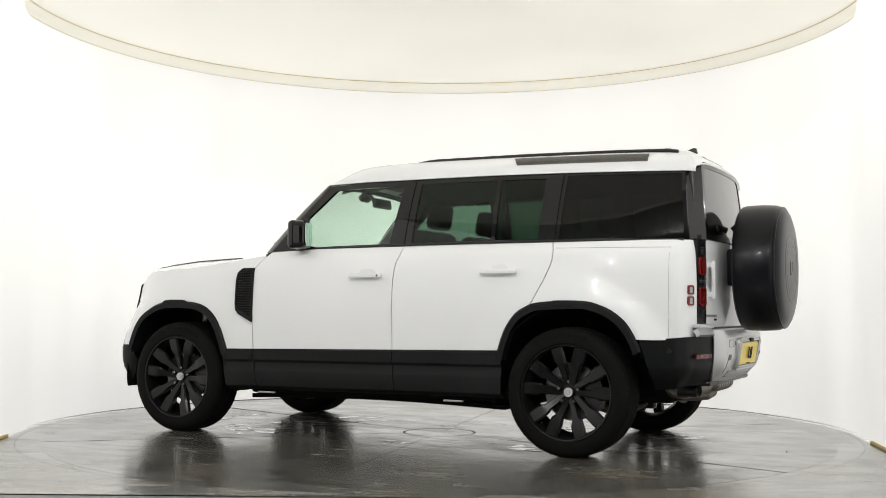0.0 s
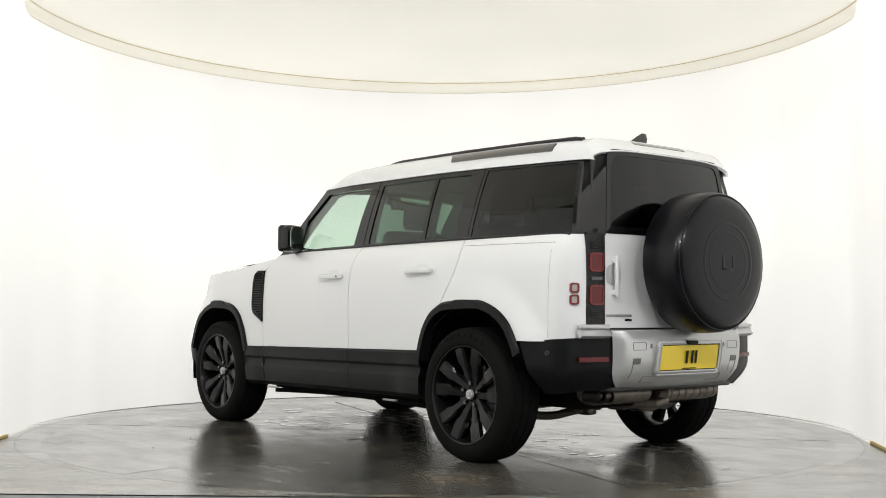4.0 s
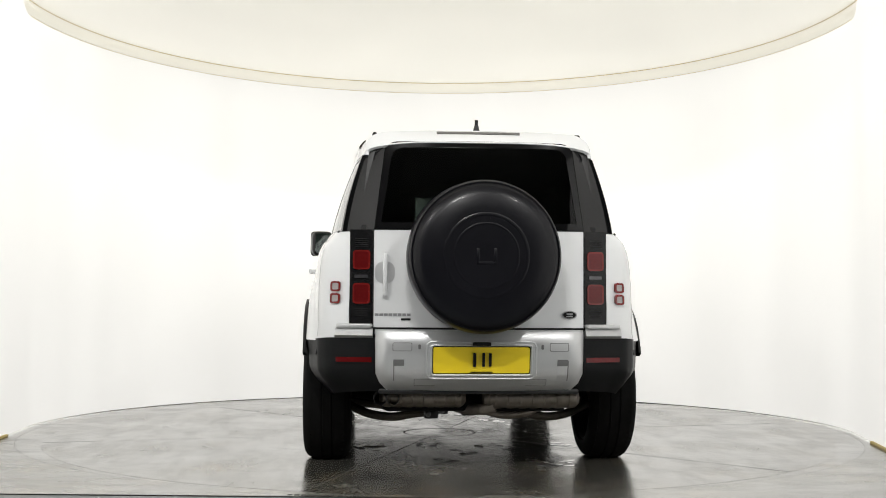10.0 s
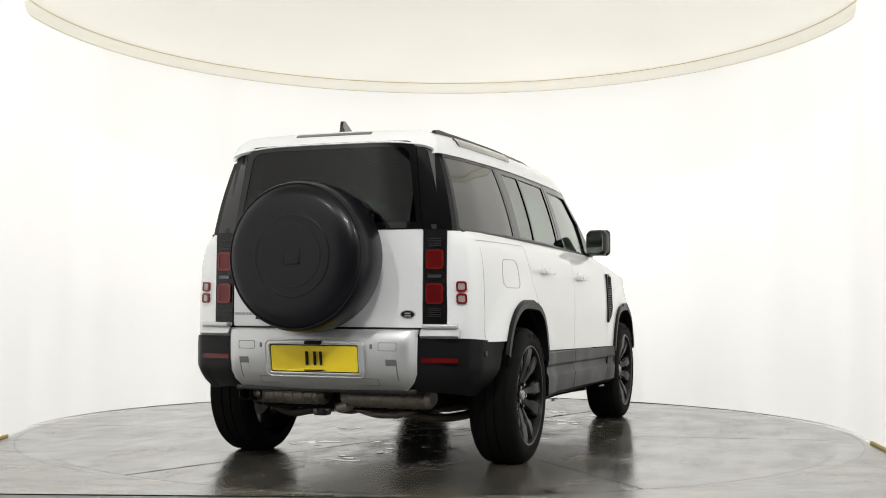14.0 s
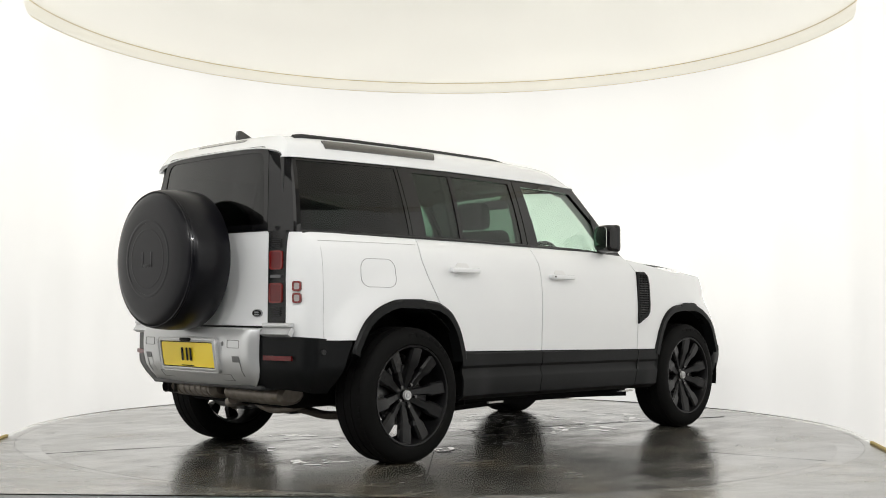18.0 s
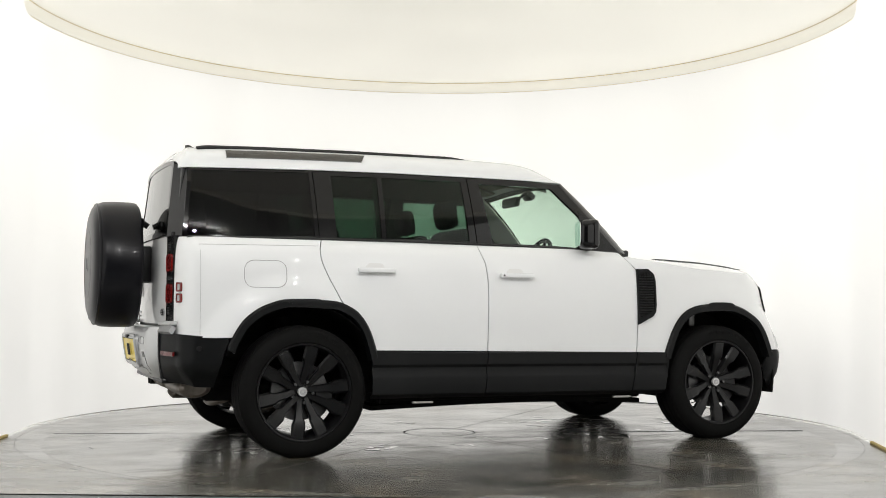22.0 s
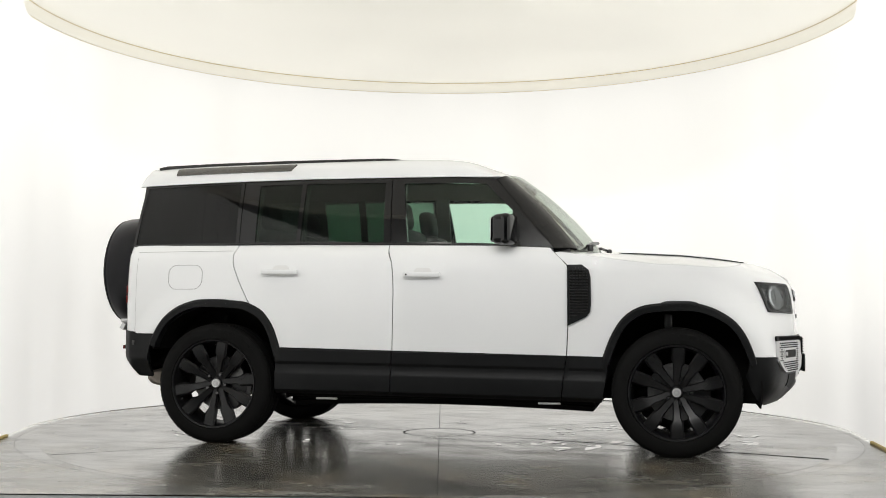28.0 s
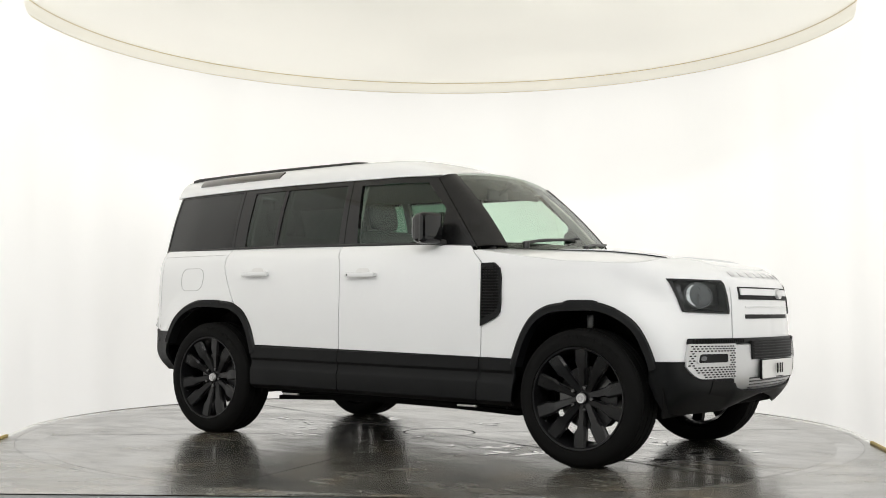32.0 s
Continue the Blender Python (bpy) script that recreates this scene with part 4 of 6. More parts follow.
def build_cladding(fd, rd, w, q):
    bm = bmesh.new()
    flare(bm, smooth_line([(-0.468, 0.655), *REAR_ARCH, (0.470, 0.600)]), 0.6, 0.4)
    bmesh.ops.recalc_face_normals(bm, faces=bm.faces)
    both("wheel_arch", bm, CLAD, "black wheel-arch flare")
    bm = bmesh.new()
    flare(bm, smooth_line([(2.566, 0.580), *FRONT_ARCH, (3.460, 0.585)]), 0.4, 0.4)
    bmesh.ops.recalc_face_normals(bm, faces=bm.faces)
    both("wheel_arch", bm, CLAD, "black wheel-arch flare")
    # raised tabs on the flares
    for xs in ((-0.10, 0.115), (2.93, 3.15)):
        bm = bmesh.new()
        grid(bm, lambda s, t: skin(ux(xs[1] + (xs[0] - xs[1]) * s), 0.928 + 0.030 * t - (0.012 * abs(2 * s - 1) ** 5) * t, 0.0205 - 0.004 * t ** 3), 14, 4, 0.02)
        bmesh.ops.recalc_face_normals(bm, faces=bm.faces)
        both("arch_tab", bm, CLAD)
    # door cladding with its long recess
    def clad(lo, hi, name, parents):
        bm = bmesh.new()
        prof = [(0.0, 0.335, -0.030), (0.1, 0.352, 0.0), (0.2, 0.365, 0.014), (0.4, 0.462, 0.016), (0.47, 0.478, 0.012), (0.52, 0.500, 0.001), (0.66, 0.530, 0.001), (0.74, 0.548, 0.013), (0.9, 0.62, 0.012), (1.0, 1.0, 0.004)]
        n = len(prof) - 1
        def at(s, t):
            _, z, off = prof[int(round(t * n))]
            zl = min(z, 0.63)
            x = lo(zl) + (hi(zl) - lo(zl)) * s
            end = float(np.clip(min(s, 1 - s) / 0.06, 0, 1)) if name == "wing_cladding" else 1.0
            if off < 0.005 and 0.4 < z < 0.6:
                off = 0.012 + (off - 0.012) * end
            zz = clad_top(x) - G if z == 1.0 else z - 0.008 * (x - 1.2)
            return skin(ux(x), zz, off)
        grid(bm, lambda s, t: at(1 - s, t), 16, n, 0.015)
        return both(name, bm, CLAD, "black plastic lower door cladding", parents)
    clad(lambda z: DOOR_B(z) + G, lambda z: DOOR_A(z) - G, "door_cladding", fd)
    clad(lambda z: 0.432, lambda z: DOOR_B(z) - G, "door_cladding", rd)
    clad(lambda z: DOOR_A(z) + G, lambda z: 2.604 - 0.16 * max(0.0, 0.56 - z), "wing_cladding", w)
    # sill beam and step lamps under the doors
    bm = bmesh.new()
    box(bm, (1.50, 0.80, 0.345), (2.05, 0.16, 0.05), 0.015)
    both("sill", bm, WELL)
    for x in (0.78, 2.24):
        bm = bmesh.new()
        box(bm, (x, 0.93, 0.312), (0.14, 0.02, 0.012), 0.003)
        both("jacking_point", bm, STEEL)

    # rear corners, cut along the wheel arch
    bm = bmesh.new()
    u1 = float(np.interp(0.47, PLAN[:40, 1], PU[:40]))
    def rc2(s, t):
        low = float(np.interp(s, [0, 0.3, 0.6, 1], [0.425, 0.430, 0.445, 0.458]))
        high = float(np.interp(s, [0, 0.4, 0.55, 1], [0.722, 0.742, 0.745, 0.745]))
        z = low + (high - low) * t
        u0 = ux(-0.455 - 0.075 * float(np.clip((0.70 - z) / 0.27, 0, 1)) ** 0.8)
        u = u0 + (u1 - u0) * s
        back = float(np.clip((s - 0.5) / 0.3, 0, 1)) * 0.055
        tuck = 0.12 * float(np.clip((0.575 - z) / 0.14, 0, 1)) ** 1.5 * (1 - 0.55 * s)  # its foot turns in under the body
        p = skin(u, z, 0.008 + 0.45 * back + 0.006 * max(0.0, 1 - s / 0.45) - tuck)
        p.y = min(p.y, corner_limit(p.x) - tuck)
        return p
    grid(bm, lambda s, t: rc2(s, t), 36, 12, 0.02)
    bmesh.ops.recalc_face_normals(bm, faces=bm.faces)
    corners = both("bumper_corner", bm, CLAD, "black rear bumper corner")
    u2, u3 = float(np.interp(0.775, PLAN[:60, 1], PU[:60])), float(np.interp(0.585, PLAN[:40, 1], PU[:40]))
    bm = bmesh.new()
    grid(bm, lambda s, t: skin(u2 + (u3 - u2) * s, 0.612 + 0.026 * t, 0.036 - 0.004 * (1 - s)), 10, 2, 0.014)
    bmesh.ops.recalc_face_normals(bm, faces=bm.faces)
    both("reflector", bm, RED_LENS, "slim red reflector", corners)
    bm = bmesh.new()
    lathe(bm, [(0.001, 0.004), (0.013, 0.004), (0.016, 0.0), (0.016, -0.02)], 18, "Y")
    p = Vector((-0.62, corner_limit(-0.62) + 0.002, 0.66))
    for v in bm.verts:
        v.co = turn(0, 0, 14) @ v.co + p
    both("parking_sensor", bm, SATIN_BLACK, "", corners)


fd, rd, q, w = flanks
build_glasshouse(fd, rd, q)
build_tail()
build_cladding(fd, rd, w, q)


# ---- wheels ----
TYRE_R, HUB_Z, TYRE_Y = 0.399, 0.396, 0.842


def build_wheel():
    """One wheel, its outer face towards +y, its centre at the origin."""
    wheel = new("wheel")
    bm = bmesh.new()
    h = 0.138
    prof = [(0.288, h - 0.020), (0.300, h - 0.004), (0.330, h + 0.002), (0.362, h - 0.006), (0.384, h - 0.022), (0.394, h - 0.045), (TYRE_R, h - 0.075),
            (TYRE_R, 0.034), (0.391, 0.032), (0.391, 0.026), (TYRE_R, 0.024), (TYRE_R, -0.024), (0.391, -0.026), (0.391, -0.032), (TYRE_R, -0.034),
            (TYRE_R, -h + 0.075), (0.394, -h + 0.045), (0.384, -h + 0.022), (0.362, -h + 0.006), (0.33, -h - 0.002), (0.30, -h + 0.004), (0.288, -h + 0.02), (0.280, 0.0)]
    lathe(bm, prof, 96, "Y", close=True)
    tyre = part("tyre", bm, RUBBER, wheel, "wide black road tyre with a ribbed tread")
    # shoulder blocks of the tread
    bm = bmesh.new()
    for k in range(72):
        a = 2 * math.pi * k / 72
        for s in (1, -1):
            box(bm, (0.3885 * math.cos(a), s * 0.080, 0.3885 * math.sin(a)), (0.016, 0.034, 0.028), 0.0, turn(0, -math.degrees(a), 0))
    tagged(part("tread_block", bm, RUBBER, tyre), kind="stuff")
    bm = bmesh.new()
    for k in range(7):  # raised letter bars on the side wall
        a = radians(60 + 9 * k)
        box(bm, (0.352 * math.cos(a), h - 0.0005, 0.352 * math.sin(a)), (0.020, 0.004, 0.036), 0.0, turn(0, -math.degrees(a), 0))
    part("wall_marking", bm, RUBBER, tyre, "raised marking bars")
    bm = bmesh.new()
    lathe(bm, [(0.296, 0.128), (0.292, 0.134), (0.284, 0.132), (0.276, 0.112), (0.268, 0.05), (0.262, -0.08), (0.285, -0.125), (0.290, -0.12), (0.275, -0.06), (0.281, 0.05), (0.286, 0.11)], 80, "Y", close=True)
    part("rim", bm, WHEEL_BLACK, wheel, "black wheel rim")
    # ten blades in five pairs: a broad bright-faced tip and a narrow root
    for k in range(5):
        for s in (-1, 1):
            bm = bmesh.new()
            a0 = radians(90 + 72 * k)
            # (radius, sideways, half width, face height) along the blade
            st = [(0.040, 0.020, 0.018, 0.066), (0.10, 0.032, 0.024, 0.080), (0.158, 0.048, 0.028, 0.098), (0.182, 0.055, 0.043, 0.108), (0.235, 0.069, 0.044, 0.117), (0.284, 0.082, 0.043, 0.121)]
            rows = []
            for r, off, hw, y in st:
                row = []
                for e, yy in ((-hw, y - 0.012), (-hw * 0.72, y), (hw * 0.72, y - 0.004), (hw, y - 0.016), (hw * 0.8, y - 0.05), (-hw * 0.8, y - 0.05)):
                    t = s * (off + e)
                    ca, sa = math.cos(a0), math.sin(a0)
                    row.append(bm.verts.new((r * ca - t * sa, yy, r * sa + t * ca)))
                rows.append(row)
            n = 6
            for a, b in zip(rows, rows[1:]):
                for i in range(n):
                    j = (i + 1) % n
                    bm.faces.new((a[i], a[j], b[j], b[i]))
            bm.faces.new(rows[0])
            bm.faces.new(rows[-1])
            bmesh.ops.recalc_face_normals(bm, faces=bm.faces)
            part("spoke", bm, WHEEL_BLACK, wheel, "", 18)
    bm = bmesh.new()
    lathe(bm, [(0.001, 0.074), (0.032, 0.074), (0.036, 0.060), (0.068, 0.056), (0.076, 0.045), (0.078, -0.02), (0.001, -0.02)], 40, "Y")
    part("hub", bm, WHEEL_BLACK, wheel)
    bm = bmesh.new()
    lathe(bm, [(0.001, 0.093), (0.012, 0.093), (0.018, 0.090), (0.0262, 0.091), (0.028, 0.087), (0.029, 0.074)], 32, "Y")
    cap = part("hub_cap", bm, CHROME, wheel, "bright chrome hub cap")
    bm = bmesh.new()
    lathe(bm, [(0.008, 0.095), (0.013, 0.096), (0.018, 0.0945), (0.018, 0.09), (0.008, 0.09)], 28, "Y", close=True)
    part("cap_ring", bm, GREY_MARK, cap)
    for k in range(5):
        a = radians(90 + 72 * k)
        bm = bmesh.new()
        lathe(bm, [(0.001, 0.090), (0.009, 0.090), (0.0125, 0.086), (0.0135, 0.05), (0.001, 0.05)], 8, "Y", (0.066 * math.cos(a), 0, 0.066 * math.sin(a)))
        part("wheel_nut", bm, GLOSS_BLACK, wheel)
    bm = bmesh.new()
    lathe(bm, [(0.07, 0.012), (0.178, 0.012), (0.18, 0.008), (0.18, -0.012), (0.178, -0.016), (0.07, -0.016)], 56, "Y", close=True)
    part("brake_disc", bm, BRAKE, wheel, "dull steel brake disc")
    bm = bmesh.new()
    lathe(bm, [(0.012, -0.01), (0.11, -0.012), (0.11, -0.05), (0.012, -0.09)], 32, "Y", close=True)
    part("hub_carrier", bm, RUSTY, wheel)
    bm = bmesh.new()
    prism(bm, [(0.10 * math.cos(a), 0.10 * math.sin(a)) for a in np.linspace(radians(-32), radians(32), 9)] + [(0.205 * math.cos(a), 0.205 * math.sin(a)) for a in np.linspace(radians(32), radians(-32), 9)],
          lambda a, b, d: Vector((-a, 0.035 - d, b)), 0.08)
    part("brake_caliper", bm, SATIN_BLACK, wheel, "dark brake caliper")
    bm = bmesh.new()
    tube(bm, [(0.262 * math.cos(radians(-52)), 0.10, 0.262 * math.sin(radians(-52))), (0.245 * math.cos(radians(-52)), 0.125, 0.245 * math.sin(radians(-52)))], 0.004, 8)
    part("valve", bm, SATIN_BLACK, wheel)
    wheel.parent = car
    return wheel


def place_wheels():
    first = build_wheel()
    spin = {(0, 1): -2, (1, 1): -6, (0, -1): -27, (1, -1): -19}
    todo = [(i, s) for i in (0, 1) for s in (1, -1)]
    for n, (i, s) in enumerate(todo):
        m = Matrix.Translation(Vector((3.022 * i, s * TYRE_Y, HUB_Z)) - AXLE) @ pose(0, 0, 0, 0, 0, 0 if s > 0 else 180) @ pose(0, 0, 0, 0, spin[(i, s)], 0)
        ob = first if n == 0 else copy_thing(first, m)
        ob.matrix_basis = m
        ob.parent = car


place_wheels()


# ---- wheel wells and underside ----
def build_under():
    for xc in (0.0, 3.022):
        bm = bmesh.new()
        def well(s, t):
            a = radians(-12 + (168 if xc < 1 else 204) * s)
            r = 0.512
            return Vector((xc + r * math.cos(a), 0.56 + 0.365 * t, 0.415 + r * math.sin(a)))
        grid(bm, well, 28, 3, 0.01)
        bmesh.ops.recalc_face_normals(bm, faces=bm.faces)
        both("wheel_liner", bm, WELL, "dark wheel-well liner")
        bm = bmesh.new()
        prism(bm, [(xc + 0.515 * math.cos(radians(a)), 0.415 + 0.515 * math.sin(radians(a))) for a in range(-12, 160 if xc < 1 else 193, 8)], lambda a, b, d: Vector((a, 0.56 - d, b)), 0.012)
        both("well_side", bm, WELL)
        bm = bmesh.new()
        tube(bm, [(xc - 0.03, 0.66, 0.42), (xc - 0.05, 0.64, 0.62), (xc - 0.06, 0.62, 0.84)], 0.045, 14)
        leg = both("suspension_strut", bm, WELL, "dark suspension strut")
        if xc > 1:
            bm = bmesh.new()
            box(bm, (xc - 0.05, 0.70, 0.83), (0.05, 0.04, 0.09), 0.01)
            both("strut_bracket", bm, BRAKE, "bare metal bracket", leg)
        bm = bmesh.new()
        tube(bm, [(xc, 0.72, 0.34), (xc + 0.02, 0.45, 0.30), (xc + 0.03, 0.20, 0.31)], 0.035, 10, 0.7)
        both("wishbone", bm, RUSTY, "cast suspension arm")
    bm = bmesh.new()
    box(bm, (1.52, 0, 0.40), (4.1, 1.05, 0.16), 0.03)
    cpart("underbody", bm, WELL, None, "dark underbody")
    bm = bmesh.new()
    box(bm, (1.51, 0, 0.325), (2.0, 1.50, 0.07), 0.02)
    cpart("undertray", bm, WELL)
    bm = bmesh.new()
    grid(bm, lambda s, t: Vector((0.50 + 2.0 * s, -0.75 + 1.5 * t, 0.282 + 0.024 * math.sin(math.pi * s))), 20, 4, -0.03)
    cpart("chassis_tray", bm, WELL)
    bm = bmesh.new()
    box(bm, (2.86, 0, 0.78), (1.35, 1.06, 0.62), 0.05)
    cpart("engine_bay", bm, WELL)
    bm = bmesh.new()
    box(bm, (-0.20, 0, 0.60), (0.98, 1.06, 0.26), 0.03)
    cpart("boot_floor", bm, WELL)
    # rear suspension, silencers and pipes
    bm = bmesh.new()
    tube(bm, [(-0.10, -0.40, 0.345), (-0.14, -0.15, 0.335), (-0.14, 0.15, 0.335), (-0.10, 0.40, 0.345)], 0.045, 12, 0.8)
    cpart("rear_axle_beam", bm, WELL, None, "dark cast rear axle beam")
    bm = bmesh.new()
    tube(bm, [tuple(p) for p in spline([(-0.06, 0.74, 0.330), (-0.14, 0.60, 0.275), (-0.22, 0.46, 0.262), (-0.27, 0.34, 0.285), (-0.28, 0.22, 0.300)], 6)], 0.034, 12, 0.75)
    arms = both("suspension_arm", bm, RUSTY, "dull cast lower suspension arm")
    bm = bmesh.new()
    box(bm, (-0.30, 0.235, 0.292), (0.09, 0.085, 0.062), 0.012)
    box(bm, (-0.30, 0.165, 0.310), (0.07, 0.060, 0.048), 0.010)
    both("arm_bracket", bm, SATIN_BLACK, "black bracket of the suspension arm", arms)
    for y in (0.255, 0.175):
        bm = bmesh.new()
        lathe(bm, [(0.001, -0.358), (0.012, -0.358), (0.014, -0.352), (0.019, -0.350), (0.019, -0.340), (0.001, -0.335)], 12, "X", (0, y, 0.290 if y > 0.2 else 0.308))
        both("bolt", bm, BRAKE, "bare steel bolt", arms)
    bm = bmesh.new()
    tube(bm, [tuple(p) for p in spline([(-0.40, 0.02, 0.350), (-0.42, -0.06, 0.320), (-0.42, -0.18, 0.292), (-0.40, -0.30, 0.300), (-0.34, -0.40, 0.330)], 6)], 0.024, 12)
    cpart("link_pipe", bm, MUFFLER, None, "tarnished bent exhaust pipe")
    bm = bmesh.new()
    box(bm, (-0.36, 0.02, 0.32), (0.12, 0.10, 0.07), 0.02)
    cpart("tow_bracket", bm, SATIN_BLACK)
    for y0, y1, zc in ((0.06, 0.54, 0.412), (-0.04, -0.58, 0.405)):
        bm = bmesh.new()
        prof = [(0.001, 0.0), (0.05, 0.0), (0.072, 0.02)]
        ln = abs(y1 - y0)
        for k in range(7):
            prof += [(0.078, 0.03 + (ln - 0.06) * k / 7), (0.074, 0.03 + (ln - 0.06) * (k + 0.45) / 7), (0.078, 0.03 + (ln - 0.06) * (k + 0.55) / 7)]
        prof += [(0.072, ln - 0.02), (0.05, ln), (0.001, ln)]
        lathe(bm, [(r, (a if y1 > y0 else -a)) for r, a in prof], 32, "Y", (-0.58, y0, zc))
        for v in bm.verts:
            v.co.z = zc + (v.co.z - zc) * 0.80
            v.co.x = -0.58 + (v.co.x + 0.58) * 1.35
        cpart("silencer", bm, MUFFLER, None, "tarnished steel exhaust silencer")
    bm = bmesh.new()
    tube(bm, [(0.4, 0.12, 0.33), (-0.1, 0.10, 0.32), (-0.45, 0.06, 0.33), (-0.62, -0.04, 0.34), (-0.64, -0.10, 0.36)], 0.032, 12)
    cpart("exhaust_pipe", bm, MUFFLER, None, "tarnished exhaust pipe")
    for y in (0.47, 0.54):
        bm = bmesh.new()
        lathe(bm, [(0.033, -0.70), (0.036, -0.698), (0.036, -0.58), (0.030, -0.58), (0.030, -0.69)], 24, "X", (0, y, 0.405), True)
        cpart("tail_pipe", bm, SATIN_BLACK, None, "dark round tail pipe")
    bm = bmesh.new()
    lathe(bm, [(0.001, -0.06), (0.05, -0.06), (0.075, -0.02), (0.075, 0.04), (0.001, 0.06)], 24, "X", (0.0, 0, 0.37))
    cpart("differential", bm, RUSTY)


build_under()


# ---- spare wheel ----
def build_spare():
    c = Vector((0, 0.004, 1.178))
    bm = bmesh.new()
    prof = [(0.001, -1.177), (0.12, -1.177), (0.24, -1.175), (0.32, -1.168), (0.360, -1.155), (0.388, -1.130), (0.402, -1.095), (0.408, -1.015), (0.406, -0.915), (0.400, -0.888), (0.386, -0.876), (0.30, -0.872), (0.001, -0.870)]
    lathe(bm, prof, 96, "X", c)
    cover = cpart("spare_wheel_cover", bm, VINYL, None, "black vinyl spare wheel cover with a faint emblem")
    bm = bmesh.new()
    lathe(bm, [(0.384, -1.138), (0.3885, -1.138), (0.394, -1.129), (0.388, -1.120)], 96, "X", c, True)
    cpart("seam_piping", bm, VINYL, cover)
    for r0, r1 in ((0.205, 0.225), (0.16, 0.175)):
        bm = bmesh.new()
        lathe(bm, [(r0, -1.1762 - 0.0004), (r0 + 0.004, -1.1769), (r1 - 0.004, -1.1769), (r1, -1.1755), (r1, -1.170), (r0, -1.170)], 72, "X", c, True)
        cpart("emblem_ring", bm, VINYL, cover, "faint dull ring")
    bm = bmesh.new()
    for pts in ([(-0.045, 0.03), (-0.045, -0.04)], [(0.045, 0.03), (0.045, -0.04)], [(-0.045, -0.04), (0.045, -0.04)]):
        a, b = pts
        box(bm, c + Vector((-1.1770, (a[0] + b[0]) / 2, (a[1] + b[1]) / 2)), (0.004, abs(a[0] - b[0]) + 0.016, abs(a[1] - b[1]) + 0.016), 0.0015)
    cpart("emblem_mark", bm, VINYL, cover, "faint plain mark")
    bm = bmesh.new()
    box(bm, (-0.85, 0, 1.18), (0.16, 0.22, 0.24), 0.03)
    lathe(bm, [(0.001, -0.91), (0.13, -0.91), (0.13, -0.88), (0.001, -0.86)], 24, "X", c)
    cpart("spare_carrier", bm, SATIN_BLACK, None, "black spare wheel carrier")
    bm = bmesh.new()
    tube(bm, [(-0.80, 0.0, 1.43), (-0.86, 0.0, 1.47), (-0.93, 0.0, 1.46)], 0.02, 10)
    box(bm, (-0.86, 0, 1.45), (0.06, 0.14, 0.07), 0.02)
    cpart("high_stop_lamp", bm, SATIN_BLACK, None, "black stop lamp housing over the spare wheel")


build_spare()


# ---- bumpers and plates ----
SEAM_GREY = grained("fine_seam", (0.22, 0.22, 0.22), (0.28, 0.28, 0.28), 0.6, 200, 0.0)
SLOT_GREY = grained("slot_grey", (0.12, 0.12, 0.12), (0.18, 0.18, 0.18), 0.5, 200, 0.0)
def plate(name, at, face, label, h=0.116):
    """A registration plate: backing, face and plain bars."""
    bm = bmesh.new()
    prism(bm, rounded(0.530, h, 0.012, 3), lambda a, b, d: at(a, b, 0.000 + d), 0.012)
    base = cpart(name, bm, INK, None, label)
    bm = bmesh.new()
    prism(bm, rounded(0.520, h - 0.010, 0.010, 3), lambda a, b, d: at(a, b, -0.004 + d), 0.006)
    cpart("plate_face", bm, face, base)
    for y, wd in ((-0.038, 0.017), (0.010, 0.015), (0.046, 0.015)):
        bm = bmesh.new()
        prism(bm, rounded(wd, h * 0.50, 0.003, 1, y, 0.002), lambda a, b, d: at(a, b, -0.006 + d), 0.004)
        cpart("plate_bar", bm, INK, base)
    bm = bmesh.new()
    prism(bm, rounded(0.12, 0.005, 0.001, 1, 0, 0.011 - h / 2), lambda a, b, d: at(a, b, -0.006 + d), 0.004)
    cpart("small_bar", bm, INK, base)
    return base


